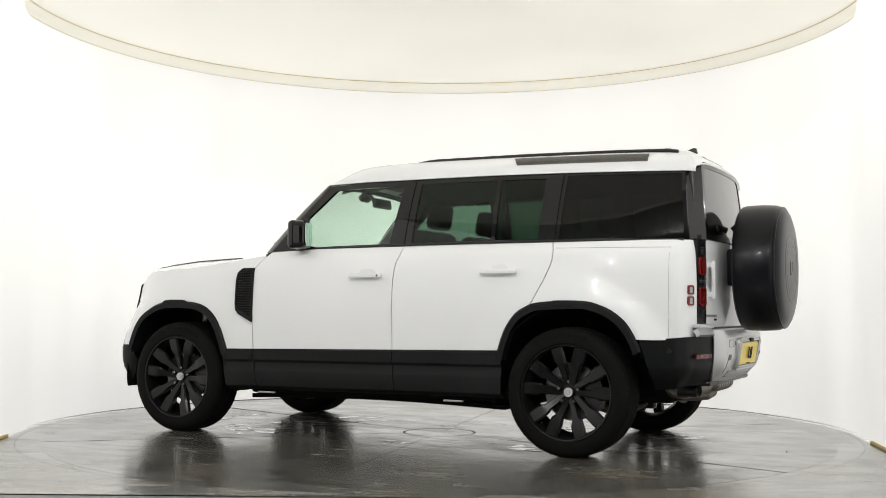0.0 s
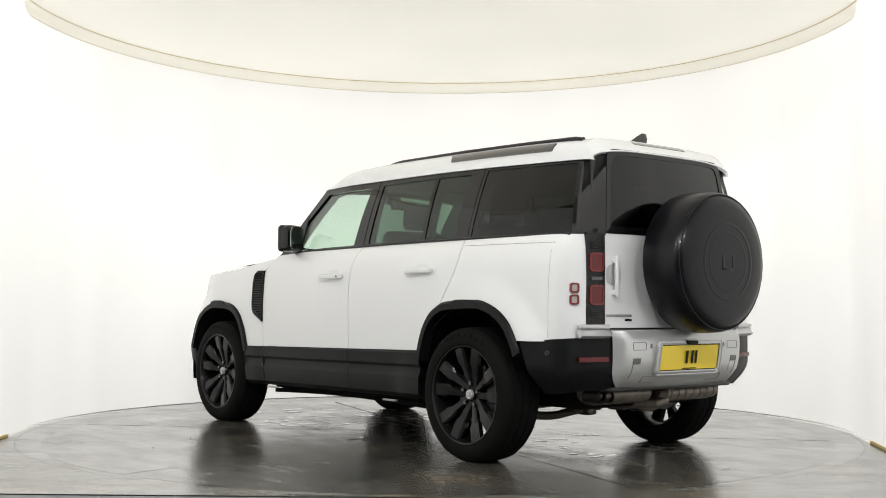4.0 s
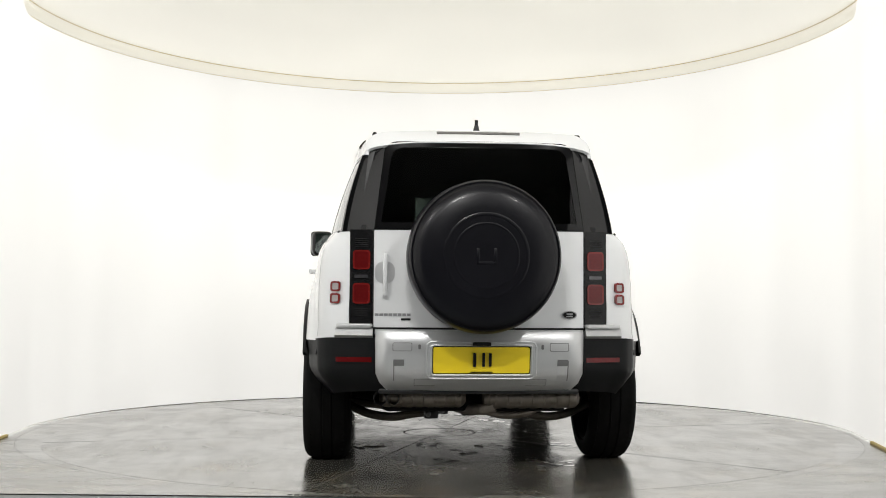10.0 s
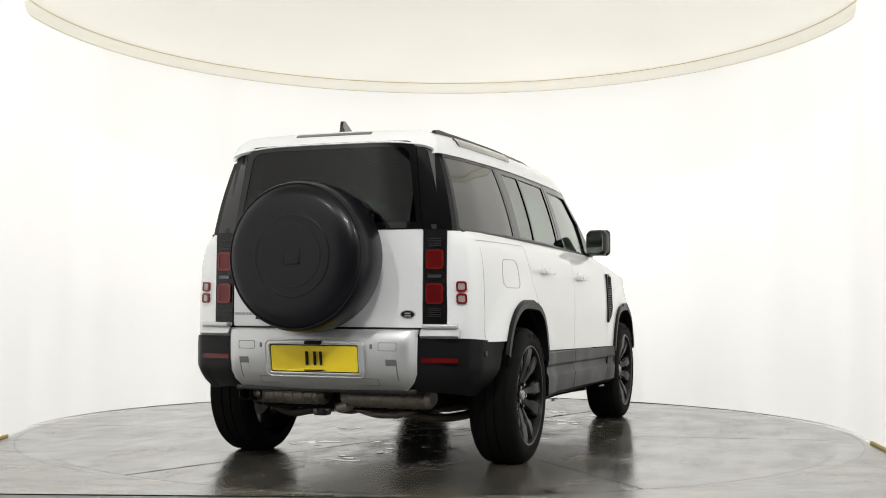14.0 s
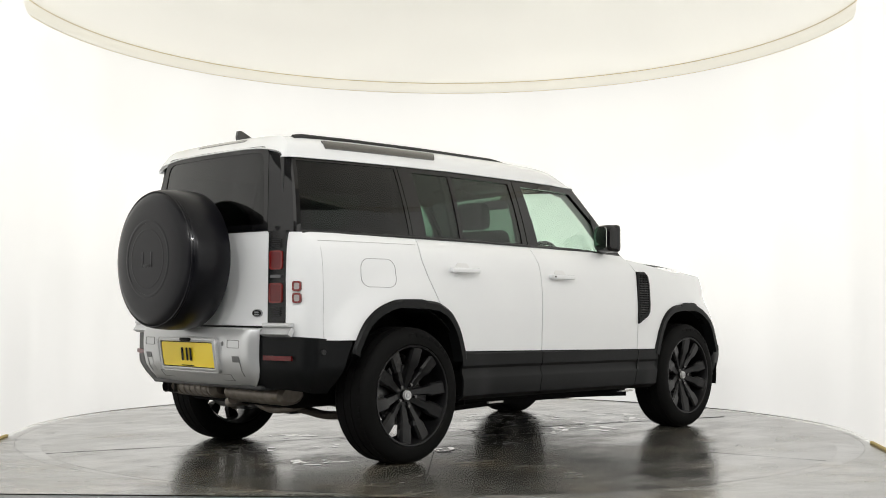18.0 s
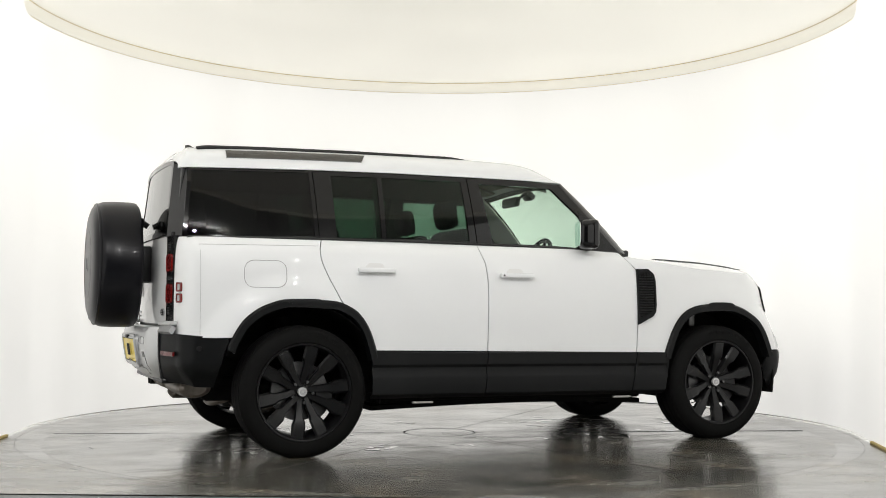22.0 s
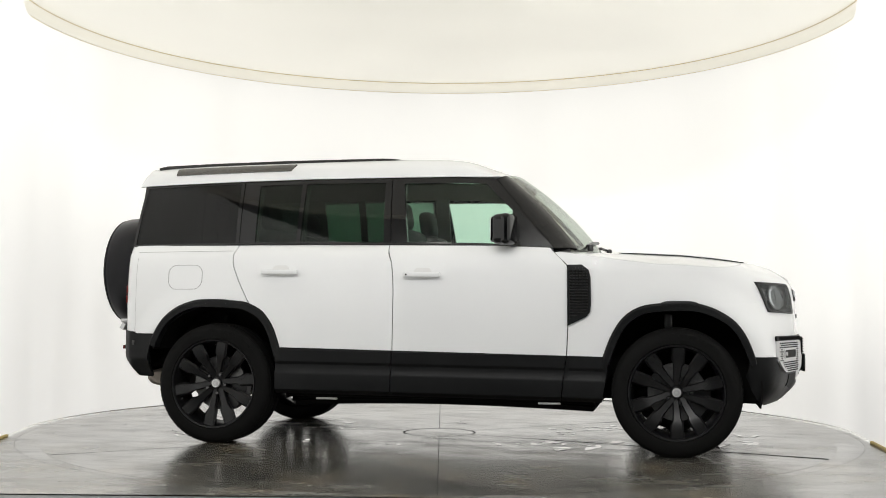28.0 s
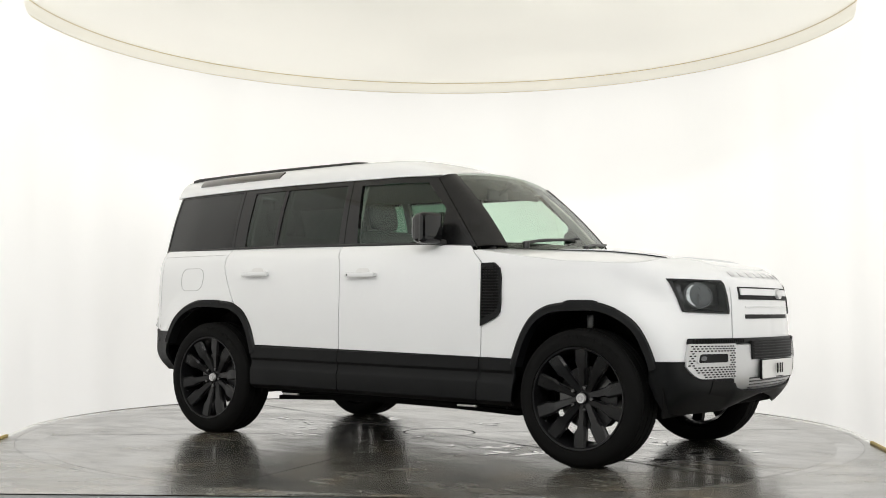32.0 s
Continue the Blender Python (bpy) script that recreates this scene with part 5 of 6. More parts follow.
def build_rear_bumper():
    bm = bmesh.new()
    prof = [(0.785, 0.0), (0.790, 0.045), (0.782, 0.075), (0.75, 0.092), (0.70, 0.096), (0.62, 0.092), (0.55, 0.070), (0.50, 0.035), (0.455, -0.02), (0.44, -0.06)]
    n = len(prof) - 1
    def at(s, t):
        z, o = prof[int(round(t * n))]
        a = 2 * s - 1
        y = a * (0.572 - 0.02 * (0.78 - z) - 6.0 * max(0.0, 0.56 - z) ** 2)
        end = float(np.clip((1 - abs(a)) / 0.10, 0, 1)) ** 0.5
        p = rear_point(y, min(z, 1.3))
        return Vector((p.x - o * (0.35 + 0.65 * end) - 0.012, y, z))
    grid(bm, lambda s, t: at(1 - s, t), 48, n, 0.02)
    bmesh.ops.recalc_face_normals(bm, faces=bm.faces)
    bp = cpart("rear_bumper", bm, SILVER, None, "satin silver rear bumper")
    face = lambda y, z, o=0.0: Vector((rear_point(y, z).x - 0.012 - float(np.interp(z, [p[0] for p in prof[::-1]], [p[1] for p in prof[::-1]])) - o, y, z))
    # frame of the plate
    bm = bmesh.new()
    frame_ring(bm, rounded(0.592, 0.200, 0.03, 4, 0, 0.628), rounded(0.540, 0.160, 0.014, 4, 0, 0.628), lambda a, b, d: face(a, b, 0.021 - d), 0.03)
    pf = cpart("plate_frame", bm, SILVER, bp, "raised silver plate surround")
    for ww, hh, rr in ((0.590, 0.198, 0.03), (0.542, 0.162, 0.014)):
        bm = bmesh.new()
        ring = rounded(ww, hh, rr, 4, 0, 0.628)
        tube(bm, [tuple(face(a, b, 0.020)) for a, b in ring + ring[:1]], 0.006, 8)
        cpart("rounded_edge", bm, SILVER, pf)
    for y, wd in ((0.425, 0.105), (-0.425, 0.105)):
        bm = bmesh.new()
        frame_ring(bm, rounded(wd, 0.046, 0.008, 3, y, 0.698), rounded(wd - 0.006, 0.040, 0.006, 3, y, 0.698), lambda a, b, d: face(a, b, 0.002 - d), 0.004)
        cpart("tow_cover_line", bm, SLOT_GREY, bp)
        bm = bmesh.new()
        sgn = 1 if y > 0 else -1
        grid(bm, lambda s, t: face(sgn * 0.444 + 0.056 * (s - 0.5), 0.512 + 0.116 * t, 0.0015), 3, 8, 0.004)
        sl = cpart("towing_eye_slot", bm, SILVER, bp, "shallow upright recess for the towing eye")
        # grey top and side strip put in as the recess's shade
        bm = bmesh.new()
        grid(bm, lambda s, t: face(sgn * 0.444 + 0.058 * (s - 0.5), 0.596 + 0.034 * t, 0.003), 3, 3, 0.004)
        grid(bm, lambda s, t: face(sgn * 0.444 + sgn * 0.028 - 0.005 * s, 0.514 + 0.11 * t, 0.003), 1, 8, 0.004)
        cpart("slot_shade", bm, SLOT_GREY, sl)
        bm = bmesh.new()
        prism(bm, rounded(0.014, 0.026, 0.005, 3, sgn * 0.333, 0.698), lambda a, b, d: face(a, b, 0.003 - d), 0.006)
        cpart("parking_sensor", bm, SLOT_GREY, bp)
    bm = bmesh.new()
    frame_ring(bm, rounded(0.72, 0.040, 0.004, 2, 0, 0.505), rounded(0.714, 0.034, 0.004, 2, 0, 0.505), lambda a, b, d: face(a, b, 0.005 - d), 0.008)
    cpart("tow_flap_line", bm, SEAM_GREY, bp)
    bm = bmesh.new()
    box(bm, face(0.0, 0.715, 0.014), (0.03, 0.10, 0.020), 0.006)
    cpart("plate_lamp", bm, INK, bp)
    # silver step ledges at the corners
    bm = bmesh.new()
    def ledge(s, t):
        y = 0.585 + 0.205 * s
        z = 0.757 + 0.038 * t
        p = rear_point(min(y, 0.80), z)
        return Vector((p.x - 0.035 - 0.022 * (1 - t), y, z))
    grid(bm, lambda s, t: ledge(s, t), 8, 3, 0.03)
    bmesh.ops.recalc_face_normals(bm, faces=bm.faces)
    step = both("bumper_step", bm, SILVER, "satin silver bumper step")
    bm = bmesh.new()
    box(bm, rear_point(0.685, 0.79) + Vector((-0.026, 0.0, 0.018)), (0.05, 0.195, 0.024), 0.007, turn(0, 0, -12), 3)
    both("step_tread", bm, SILVER, "", step)
    plate("number_plate", lambda a, b, d: face(-a, 0.628 + b, 0.014 - d), PLATE_YELLOW, "yellow rear plate with plain black bars", 0.150)
    # under edge
    bm = bmesh.new()
    box(bm, (-0.70, 0, 0.452), (0.16, 1.10, 0.03), 0.01)
    cpart("bumper_underside", bm, SATIN_BLACK)


build_rear_bumper()


def nose(y, z, off=0.0):
    """On the nose's face."""
    return skin(uy(min(abs(y), 0.9)), z, off, 1 if y >= 0 else -1)


def nput(off):
    return lambda a, b, d: nose(a, b, off - d)


def build_front():
    # centre panel between the head lamps
    bm = bmesh.new()
    ue = ux(3.745)
    def fpanel(s, t):
        a = 2 * s - 1
        u = PU[-1] - (PU[-1] - ue) * abs(a)
        return skin(u, 0.735 + (rim_point(u).z - 0.003 - 0.735) * t, 0.0, 1 if a >= 0 else -1)
    grid(bm, fpanel, 28, 12, 0.03)
    bmesh.ops.recalc_face_normals(bm, faces=bm.faces)
    fp = cpart("front_panel", bm, PAINT)
    for k in range(8):  # letter bars on the bonnet's front edge
        bm = bmesh.new()
        y = -0.385 + 0.11 * k
        prism(bm, rounded(0.052, 0.026, 0.003, 2, y, 1.115), nput(0.004), 0.004)
        cpart("letter_bar", bm, LETTER_GREY, bonnet, "grey letter bar")
    # grille slots
    bm = bmesh.new()
    grid(bm, lambda s, t: nose(0.405 * (2 * s - 1), 0.966 + 0.073 * t, 0.004), 28, 4, 0.02)
    gr = cpart("upper_grille", bm, INK, fp, "dark upper grille slot")
    bm = bmesh.new()
    grid(bm, lambda s, t: nose(0.390 * (2 * s - 1), 0.992 + 0.038 * t, 0.012), 20, 3, 0.01)
    bmesh.ops.recalc_face_normals(bm, faces=bm.faces)
    cpart("grille_bar", bm, PAINT, gr, "white bar across the grille")
    bm = bmesh.new()
    prism(bm, [(0.150 + 0.042 * math.cos(2 * math.pi * k / 28), 1.004 + 0.030 * math.sin(2 * math.pi * k / 28)) for k in range(28)], nput(0.024), 0.02)
    cpart("oval_badge", bm, SILVER, gr, "oval grey badge")
    bm = bmesh.new()
    grid(bm, lambda s, t: nose(0.345 * (2 * s - 1), 0.856 + 0.024 * t, 0.004), 24, 2, 0.02)
    cpart("air_slot", bm, INK, fp, "slim dark air slot")
    bm = bmesh.new()
    grid(bm, lambda s, t: nose(0.34 * (2 * s - 1), 0.916 + 0.010 * t, 0.002 + 0.003 * t), 20, 2, 0.006)
    bmesh.ops.recalc_face_normals(bm, faces=bm.faces)
    cpart("panel_crease", bm, PAINT, fp)
    # dark strip and lower slatted grille
    bm = bmesh.new()
    grid(bm, lambda s, t: nose(0.725 * (2 * s - 1), 0.716 + 0.030 * t, 0.014), 48, 2, 0.03)
    bmesh.ops.recalc_face_normals(bm, faces=bm.faces)
    st = cpart("grille_strip", bm, CLAD, None, "slim black strip across the nose")
    for k in range(22):
        bm = bmesh.new()
        box(bm, nose(0.40 + 0.0143 * k, 0.731, 0.017), (0.008, 0.006, 0.020))
        both("strip_fin", bm, INK, "", (st, st))
    bm = bmesh.new()
    grid(bm, lambda s, t: nose(0.335 * (2 * s - 1), 0.622 + 0.108 * t, 0.032), 24, 4, 0.02)
    bmesh.ops.recalc_face_normals(bm, faces=bm.faces)
    lg = cpart("lower_grille", bm, INK, None, "black lower grille with level slats")
    for k in range(6):
        bm = bmesh.new()
        z = 0.634 + 0.0165 * k
        grid(bm, lambda s, t: nose(0.325 * (2 * s - 1), z + 0.005 * t, 0.039), 20, 1, 0.008)
        bmesh.ops.recalc_face_normals(bm, faces=bm.faces)
        cpart("slat", bm, CLAD, lg)
    # silver bumper
    bm = bmesh.new()
    prof = [(0.714, 0.006), (0.707, 0.022), (0.66, 0.025), (0.60, 0.028), (0.54, 0.026), (0.48, 0.010), (0.43, -0.02), (0.40, -0.06)]
    n = len(prof) - 1
    def bump(s, t):
        z, o = prof[int(round(t * n))]
        half = 0.485 - 0.35 * max(0, 0.56 - z)
        return nose(half * (2 * s - 1), z, o * (1 - 0.25 * abs(2 * s - 1) ** 4))
    grid(bm, bump, 36, n, 0.03)
    bmesh.ops.recalc_face_normals(bm, faces=bm.faces)
    fb = cpart("front_bumper", bm, SILVER, None, "satin silver front bumper")
    for k in range(5):
        bm = bmesh.new()
        z = 0.435 + 0.019 * k
        off = float(np.interp(z, [p[0] for p in prof[::-1]], [p[1] for p in prof[::-1]]))
        hw = 0.29 + 0.012 * k
        grid(bm, lambda s, t: nose(hw * (2 * s - 1), z + 0.007 * t, off + 0.004), 16, 1, 0.006)
        bmesh.ops.recalc_face_normals(bm, faces=bm.faces)
        cpart("bumper_groove", bm, SATIN_BLACK, fb)
    plate("number_plate", lambda a, b, d: nose(0, 0.562, 0.046) + Vector((-d - 0.18 * a * a, a, b)), PLATE_WHITE, "white front plate with plain dark bars")
    # perforated fog-lamp panels
    bm = bmesh.new()
    def fog(a, b, d):
        return nose(a, b, 0.022 - d)
    def fog_face(s, t):
        y = 0.470 + 0.252 * s
        low = 0.522 + 0.075 * max(0, (s - 0.62) / 0.38) ** 2
        return nose(y, low + (0.716 - low) * t, 0.022)
    grid(bm, lambda s, t: fog_face(1 - s, t), 16, 6, 0.03)
    bmesh.ops.recalc_face_normals(bm, faces=bm.faces)
    fps = both("fog_panel", bm, SILVER, "satin silver perforated fog-lamp panel")
    bm = bmesh.new()
    ln = 0.142
    prism(bm, rounded(ln, 0.048, 0.010, 4, 0.600, 0.636), lambda a, b, d: nose(a, b, 0.027 - d), 0.014)
    fl = both("fog_lamp", bm, INK, "dark slim fog lamp", fps)
    bm = bmesh.new()
    frame_ring(bm, rounded(ln + 0.010, 0.058, 0.014, 4, 0.600, 0.636), rounded(ln, 0.048, 0.010, 4, 0.600, 0.636), lambda a, b, d: nose(a, b, 0.031 - d), 0.012)
    both("fog_rim", bm, SILVER, "", fps)
    bm = bmesh.new()
    prism(bm, rounded(0.026, 0.026, 0.012, 4, 0.650, 0.636), lambda a, b, d: nose(a, b, 0.029 - d), 0.004)
    both("fog_lens", bm, LENS_DARK, "small bright lens", fl)
    bm = bmesh.new()
    for r in range(14):
        for k in range(14):
            y, z = 0.480 + 0.0182 * k + (0.0091 if r % 2 else 0), 0.533 + 0.0130 * r
            if abs(y - 0.600) < ln / 2 + 0.016 and abs(z - 0.636) < 0.038 or y > 0.712 or (y > 0.64 and z < 0.536 + 0.9 * (y - 0.64)):
                continue
            prism(bm, [(y + 0.0058 * math.cos(radians(60 * j)), z + 0.0040 * math.sin(radians(60 * j))) for j in range(6)], lambda a, b, d: nose(a, b, 0.0262 - d), 0.006)
    dots = both("perforation", bm, INK, "rows of small dark holes", fps)
    for d in dots:
        tagged(d, kind="stuff")
    # dark skirt below, from arch to arch
    bm = bmesh.new()
    u0, u1 = ux(3.410), float(PU[-1]) - 0.001
    def skirt(s, t, more=0.0):
        u = u0 + (u1 - u0) * s
        low = float(np.interp(s, [0, 0.06, 0.16, 0.3, 0.55, 0.75, 1], [0.50, 0.42, 0.355, 0.318, 0.325, 0.372, 0.414]))
        high = float(np.interp(s, [0, 0.25, 0.28, 0.36, 0.53, 0.57, 0.65, 1.0], [0.620, 0.618, 0.590, 0.545, 0.518, 0.462, 0.440, 0.432]))
        return skin(u, low + (high - low) * t, 0.010 - 0.045 * (1 - t) ** 2.2 + more)
    grid(bm, lambda s, t: skirt(1 - s, t), 60, 10, 0.02)
    bmesh.ops.recalc_face_normals(bm, faces=bm.faces)
    sk = both("front_skirt", bm, CLAD, "black plastic bumper skirt")
    bm = bmesh.new()
    grid(bm, lambda s, t: skirt(0.40 + 0.13 * s, 0.42 + 0.10 * (1 - s) * (1 - t) + (0.44 + 0.06 * s) * t, 0.004), 10, 5, 0.004)
    bmesh.ops.recalc_face_normals(bm, faces=bm.faces)
    both("skirt_duct", bm, INK, "dark opening in the skirt", sk)
    bm = bmesh.new()
    grid(bm, lambda s, t: Vector((nose(0.44 * (2 * s - 1), 0.40, 0.0).x - 0.16 - 0.30 * t, 0.44 * (2 * s - 1), 0.44 - 0.07 * math.sin(math.pi * min(1.0, t + 0.1)))), 16, 6, 0.02)
    bmesh.ops.recalc_face_normals(bm, faces=bm.faces)
    cpart("skid_plate", bm, CLAD, None, "dark skid plate under the nose")

    # head lamps
    def hl(a, b, off):
        return nose(a, b, off)
    o = [(0.806, 1.080), (0.515, 1.073), (0.490, 0.882), (0.752, 0.894)]
    def shape(k):
        c = Vector((sum(p[0] for p in o) / 4, sum(p[1] for p in o) / 4))
        return soft_quad([tuple(c + (Vector(p) - c) * k) for p in o], 0.02, 10)
    bm = bmesh.new()
    def housing(s, t):
        a, b = Vector(o[1]).lerp(Vector(o[0]), s), Vector(o[2]).lerp(Vector(o[3]), s)
        p = b.lerp(a, t)
        return hl(p.x, p.y, 0.004)
    grid(bm, housing, 16, 10, 0.02)
    hd = both("headlamp", bm, INK, "head lamp with a round lens in a black housing", w)
    bm = bmesh.new()
    frame_ring(bm, shape(1.0), shape(0.90), lambda a, b, d: hl(a, b, 0.010 - d), 0.013)
    both("lamp_surround", bm, POST_BLACK, "black lamp surround", hd)
    def on_lamp(yc, zc, r, off, n=36):
        return [(yc + r * math.cos(2 * math.pi * k / n), zc + r * math.sin(2 * math.pi * k / n)) for k in range(n)]
    yc, zc = 0.668, 0.985
    bm = bmesh.new()
    frame_ring(bm, on_lamp(yc, zc, 0.074, 0), on_lamp(yc, zc, 0.069, 0), lambda a, b, d: hl(a, b, 0.010 - d), 0.010)
    both("lamp_ring", bm, LENS_DARK, "dark ring round the lens", hd)
    bm = bmesh.new()
    def bowl(s, t):
        r = 0.069 * t
        return hl(yc + r * math.cos(2 * math.pi * s), zc + r * math.sin(2 * math.pi * s), 0.005 + 0.003 * (1 - t))
    grid(bm, bowl, 28, 4, 0.0)
    bmesh.ops.remove_doubles(bm, verts=bm.verts, dist=0.0002)
    both("lamp_bowl", bm, LENS_MID, "dark glassy lens", hd)
    bm = bmesh.new()
    prism(bm, rounded(0.014, 0.10, 0.004, 2, yc - 0.004, zc), lambda a, b, d: hl(a, b, 0.0095 - d), 0.005)
    both("lamp_divider", bm, LENS_DARK, "", hd)
    bm = bmesh.new()
    def crescent(s, t):
        a = radians(-75 + 150 * s)
        r = 0.064 - (0.003 + 0.015 * math.sin(math.pi * s)) * t
        return hl(yc + r * math.cos(a), zc + r * math.sin(a), 0.0095)
    grid(bm, crescent, 20, 3, 0.002)
    both("reflector", bm, LENS_GREY, "bright reflector inside the lens", hd)
    bm = bmesh.new()
    for z in (0.955, 0.995):
        prism(bm, rounded(0.020, 0.034, 0.004, 2, 0.757 + (z - 0.955) * 0.2, z + 0.022), lambda a, b, d: hl(a, b, 0.0095 - d), 0.006)
    both("side_light", bm, LENS_MID, "small grey side light blocks", hd)
    bm = bmesh.new()
    prism(bm, rounded(0.040, 0.13, 0.008, 2, 0.540, 0.985), lambda a, b, d: hl(a, b, 0.0095 - d), 0.006)
    both("inner_fin", bm, CLAD, "", hd)
    bm = bmesh.new()
    def cover(s, t):
        a = Vector(o[1]).lerp(Vector(o[0]), s)
        b = Vector(o[2]).lerp(Vector(o[3]), s)
        p = b.lerp(a, 0.05 + 0.9 * t)
        return hl(p.x, p.y, 0.0125)
    grid(bm, lambda s, t: cover(1 - (0.04 + 0.92 * s), t), 14, 8, 0.003)
    bmesh.ops.recalc_face_normals(bm, faces=bm.faces)
    both("lamp_glass", bm, LAMP_GLASS, "clear lamp cover", hd)


build_front()


# ---- fittings on the flanks and roof ----
def build_fittings():
    # pull handles
    for x0, x1, z, par in ((1.300, 1.545, 1.121, fd), (0.333, 0.577, 1.139, rd)):
        bm = bmesh.new()
        m = (x0 + x1) / 2
        # a flat patch in darker white stands in for the shaded recess
        prism(bm, rounded(0.120, 0.070, 0.032, 5, m, z + 0.010), lambda a, b, d: skin(ux(a), b, 0.0035 - d), 0.005)
        rc = both("handle_recess", bm, RECESS_SHADE, "flat oval patch, darkened as the finger recess's shade", par)
        bm = bmesh.new()
        box(bm, skin(ux(m), z, 0.036), (x1 - x0, 0.020, 0.030), 0.007)
        for x in (x0 + 0.03, x1 - 0.03):
            box(bm, skin(ux(x), z, 0.016), (0.045, 0.040, 0.024), 0.005)
        h = both("door_handle", bm, PAINT, "white pull handle", par)
        if par is fd:
            bm = bmesh.new()
            lathe(bm, [(0.001, 0.003), (0.006, 0.003), (0.007, -0.01)], 14, "Y", skin(ux(x0 + 0.022), z, 0.046))
            both("key_button", bm, SATIN_BLACK, "", h)
    # air vents behind the front wheels
    o = [(2.352, 1.183), (2.445, 1.184), (2.488, 1.150), (2.500, 1.10), (2.503, 0.935), (2.496, 0.885), (2.47, 0.855), (2.356, 0.800)]
    c = Vector((2.428, 1.02))
    inn = [tuple(c + (Vector(p) - c) * 0.80) for p in o]
    bm = bmesh.new()
    grid(bm, lambda s, t: skin(ux(2.358 + (float(np.interp(0.82 + 0.36 * t, [0.82, 0.86, 0.9, 1.14, 1.18], [2.40, 2.46, 2.49, 2.49, 2.45])) - 2.358) * (1 - s)), 0.82 + 0.36 * t, 0.005), 8, 12, 0.008)
    vent = both("air_vent", bm, INK, "black side air vent with a fine grille", w)
    bm = bmesh.new()
    frame_ring(bm, o, inn, lambda a, b, d: skin(ux(a), b, 0.016 - d), 0.016)
    both("vent_frame", bm, CLAD, "", vent)
    for k in range(17):
        z = 0.865 + 0.0178 * k
        lo, hi = 2.37, 2.482
        bm = bmesh.new()
        box(bm, skin(ux((lo + hi) / 2), z, 0.011), (hi - lo, 0.008, 0.007), 0.0, turn(-24, 0, 0))
        both("vent_slat", bm, SATIN_BLACK, "", vent)
    for k in range(5):
        bm = bmesh.new()
        box(bm, skin(ux(2.385 + 0.021 * k), 1.015, 0.008), (0.004, 0.005, 0.30), 0.0)
        both("vent_bar", bm, INK, "", vent)
    # fuel flap on the right flank
    bm = bmesh.new()
    frame_ring(bm, rounded(0.256, 0.166, 0.060, 6, -0.235, 1.106), rounded(0.250, 0.160, 0.057, 6, -0.235, 1.106), lambda a, b, d: skin(ux(a), b, 0.0015 - d, -1), 0.004)
    cpart("fuel_flap", bm, SEAM_GREY, q[1], "rounded fuel flap outline")
    # waist crease and tail edge lines on the quarter
    bm = bmesh.new()
    tube(bm, [tuple(skin(ux(x), 1.283 + 0.006 * x, 0.0008)) for x in np.linspace(-0.62, 0.10, 16)], 0.0011, 6)
    both("panel_seam", bm, SEAM_GREY, "", q)
    bm = bmesh.new()
    tube(bm, [tuple(skin(ux(-0.615), z, 0.0005)) for z in np.linspace(0.74, 1.283, 12)], 0.0008, 6)
    both("panel_seam", bm, SEAM_GREY, "", q)
    # mirrors
    bm = bmesh.new()
    box(bm, (1.955, 0.968, 1.408), (0.132, 0.164, 0.194), 0.044, turn(0, 0, 14), 5)
    mir = both("door_mirror", bm, FRAME_BLACK, "gloss black door mirror")
    bm = bmesh.new()
    prism(bm, rounded(0.132, 0.160, 0.03, 4), lambda a, b, d: Vector((1.955, 0.968, 1.408)) + turn(0, 0, 14) @ Vector((-0.068 + d, a, b)), 0.004)
    both("mirror_glass", bm, MIRROR, "silvered mirror glass", mir)
    bm = bmesh.new()
    box(bm, (1.985, 0.975, 1.408), (0.070, 0.168, 0.198), 0.030, turn(0, 0, 14), 3)
    both("mirror_cap", bm, FRAME_BLACK, "", mir)
    bm = bmesh.new()
    tube(bm, [(2.02, 0.86, 1.318), (1.99, 0.90, 1.322), (1.965, 0.96, 1.335)], 0.030, 12, 0.7)
    both("mirror_arm", bm, SATIN_BLACK, "", mir)
    # roof rails, side lights in the roof, fin
    bm = bmesh.new()
    tube(bm, [(x, 0.590 + 0.035 * float(np.clip((x + 0.4) / 0.8, 0, 1)) - 0.01, roof_z(x, 0) - 0.036 + 0.019 * min(1, 0.5 + 30 * s, 12 * (1 - s))) for s, x in ((k / 30, -0.600 + 1.850 * k / 30) for k in range(31))], 0.0145, 10)
    rails = both("roof_rail", bm, SATIN_BLACK, "black roof rail")
    bm = bmesh.new()
    grid(bm, lambda s, t: rail_pod(1 - s, t), 24, 5, 0.02)
    bmesh.ops.recalc_face_normals(bm, faces=bm.faces)
    both("roof_side_window", bm, ROOF_GLASS_SOLID, "long smoked window in the roof's edge")
    bm = bmesh.new()
    prism(bm, [(-0.555, 0.0), (-0.575, 0.050), (-0.568, 0.082), (-0.545, 0.085), (-0.50, 0.066), (-0.43, 0.034), (-0.34, 0.0)], lambda a, b, d: Vector((a, (0.010 if b > 0.03 else 0.026) * (1 - 2 * d / 0.02), 1.902 + b)), 0.02)
    cpart("aerial_fin", bm, GLOSS_BLACK, None, "black aerial fin on the roof")
    bm = bmesh.new()
    grid(bm, lambda s, t: header_at(0.345 * (2 * s - 1), 0.60 + 0.22 * t, 0.003), 12, 2, 0.008)
    bmesh.ops.recalc_face_normals(bm, faces=bm.faces)
    cpart("roof_stop_lamp", bm, GLOSS_BLACK, None, "slim dark stop lamp in the roof's edge")
    # sun roof panel
    bm = bmesh.new()
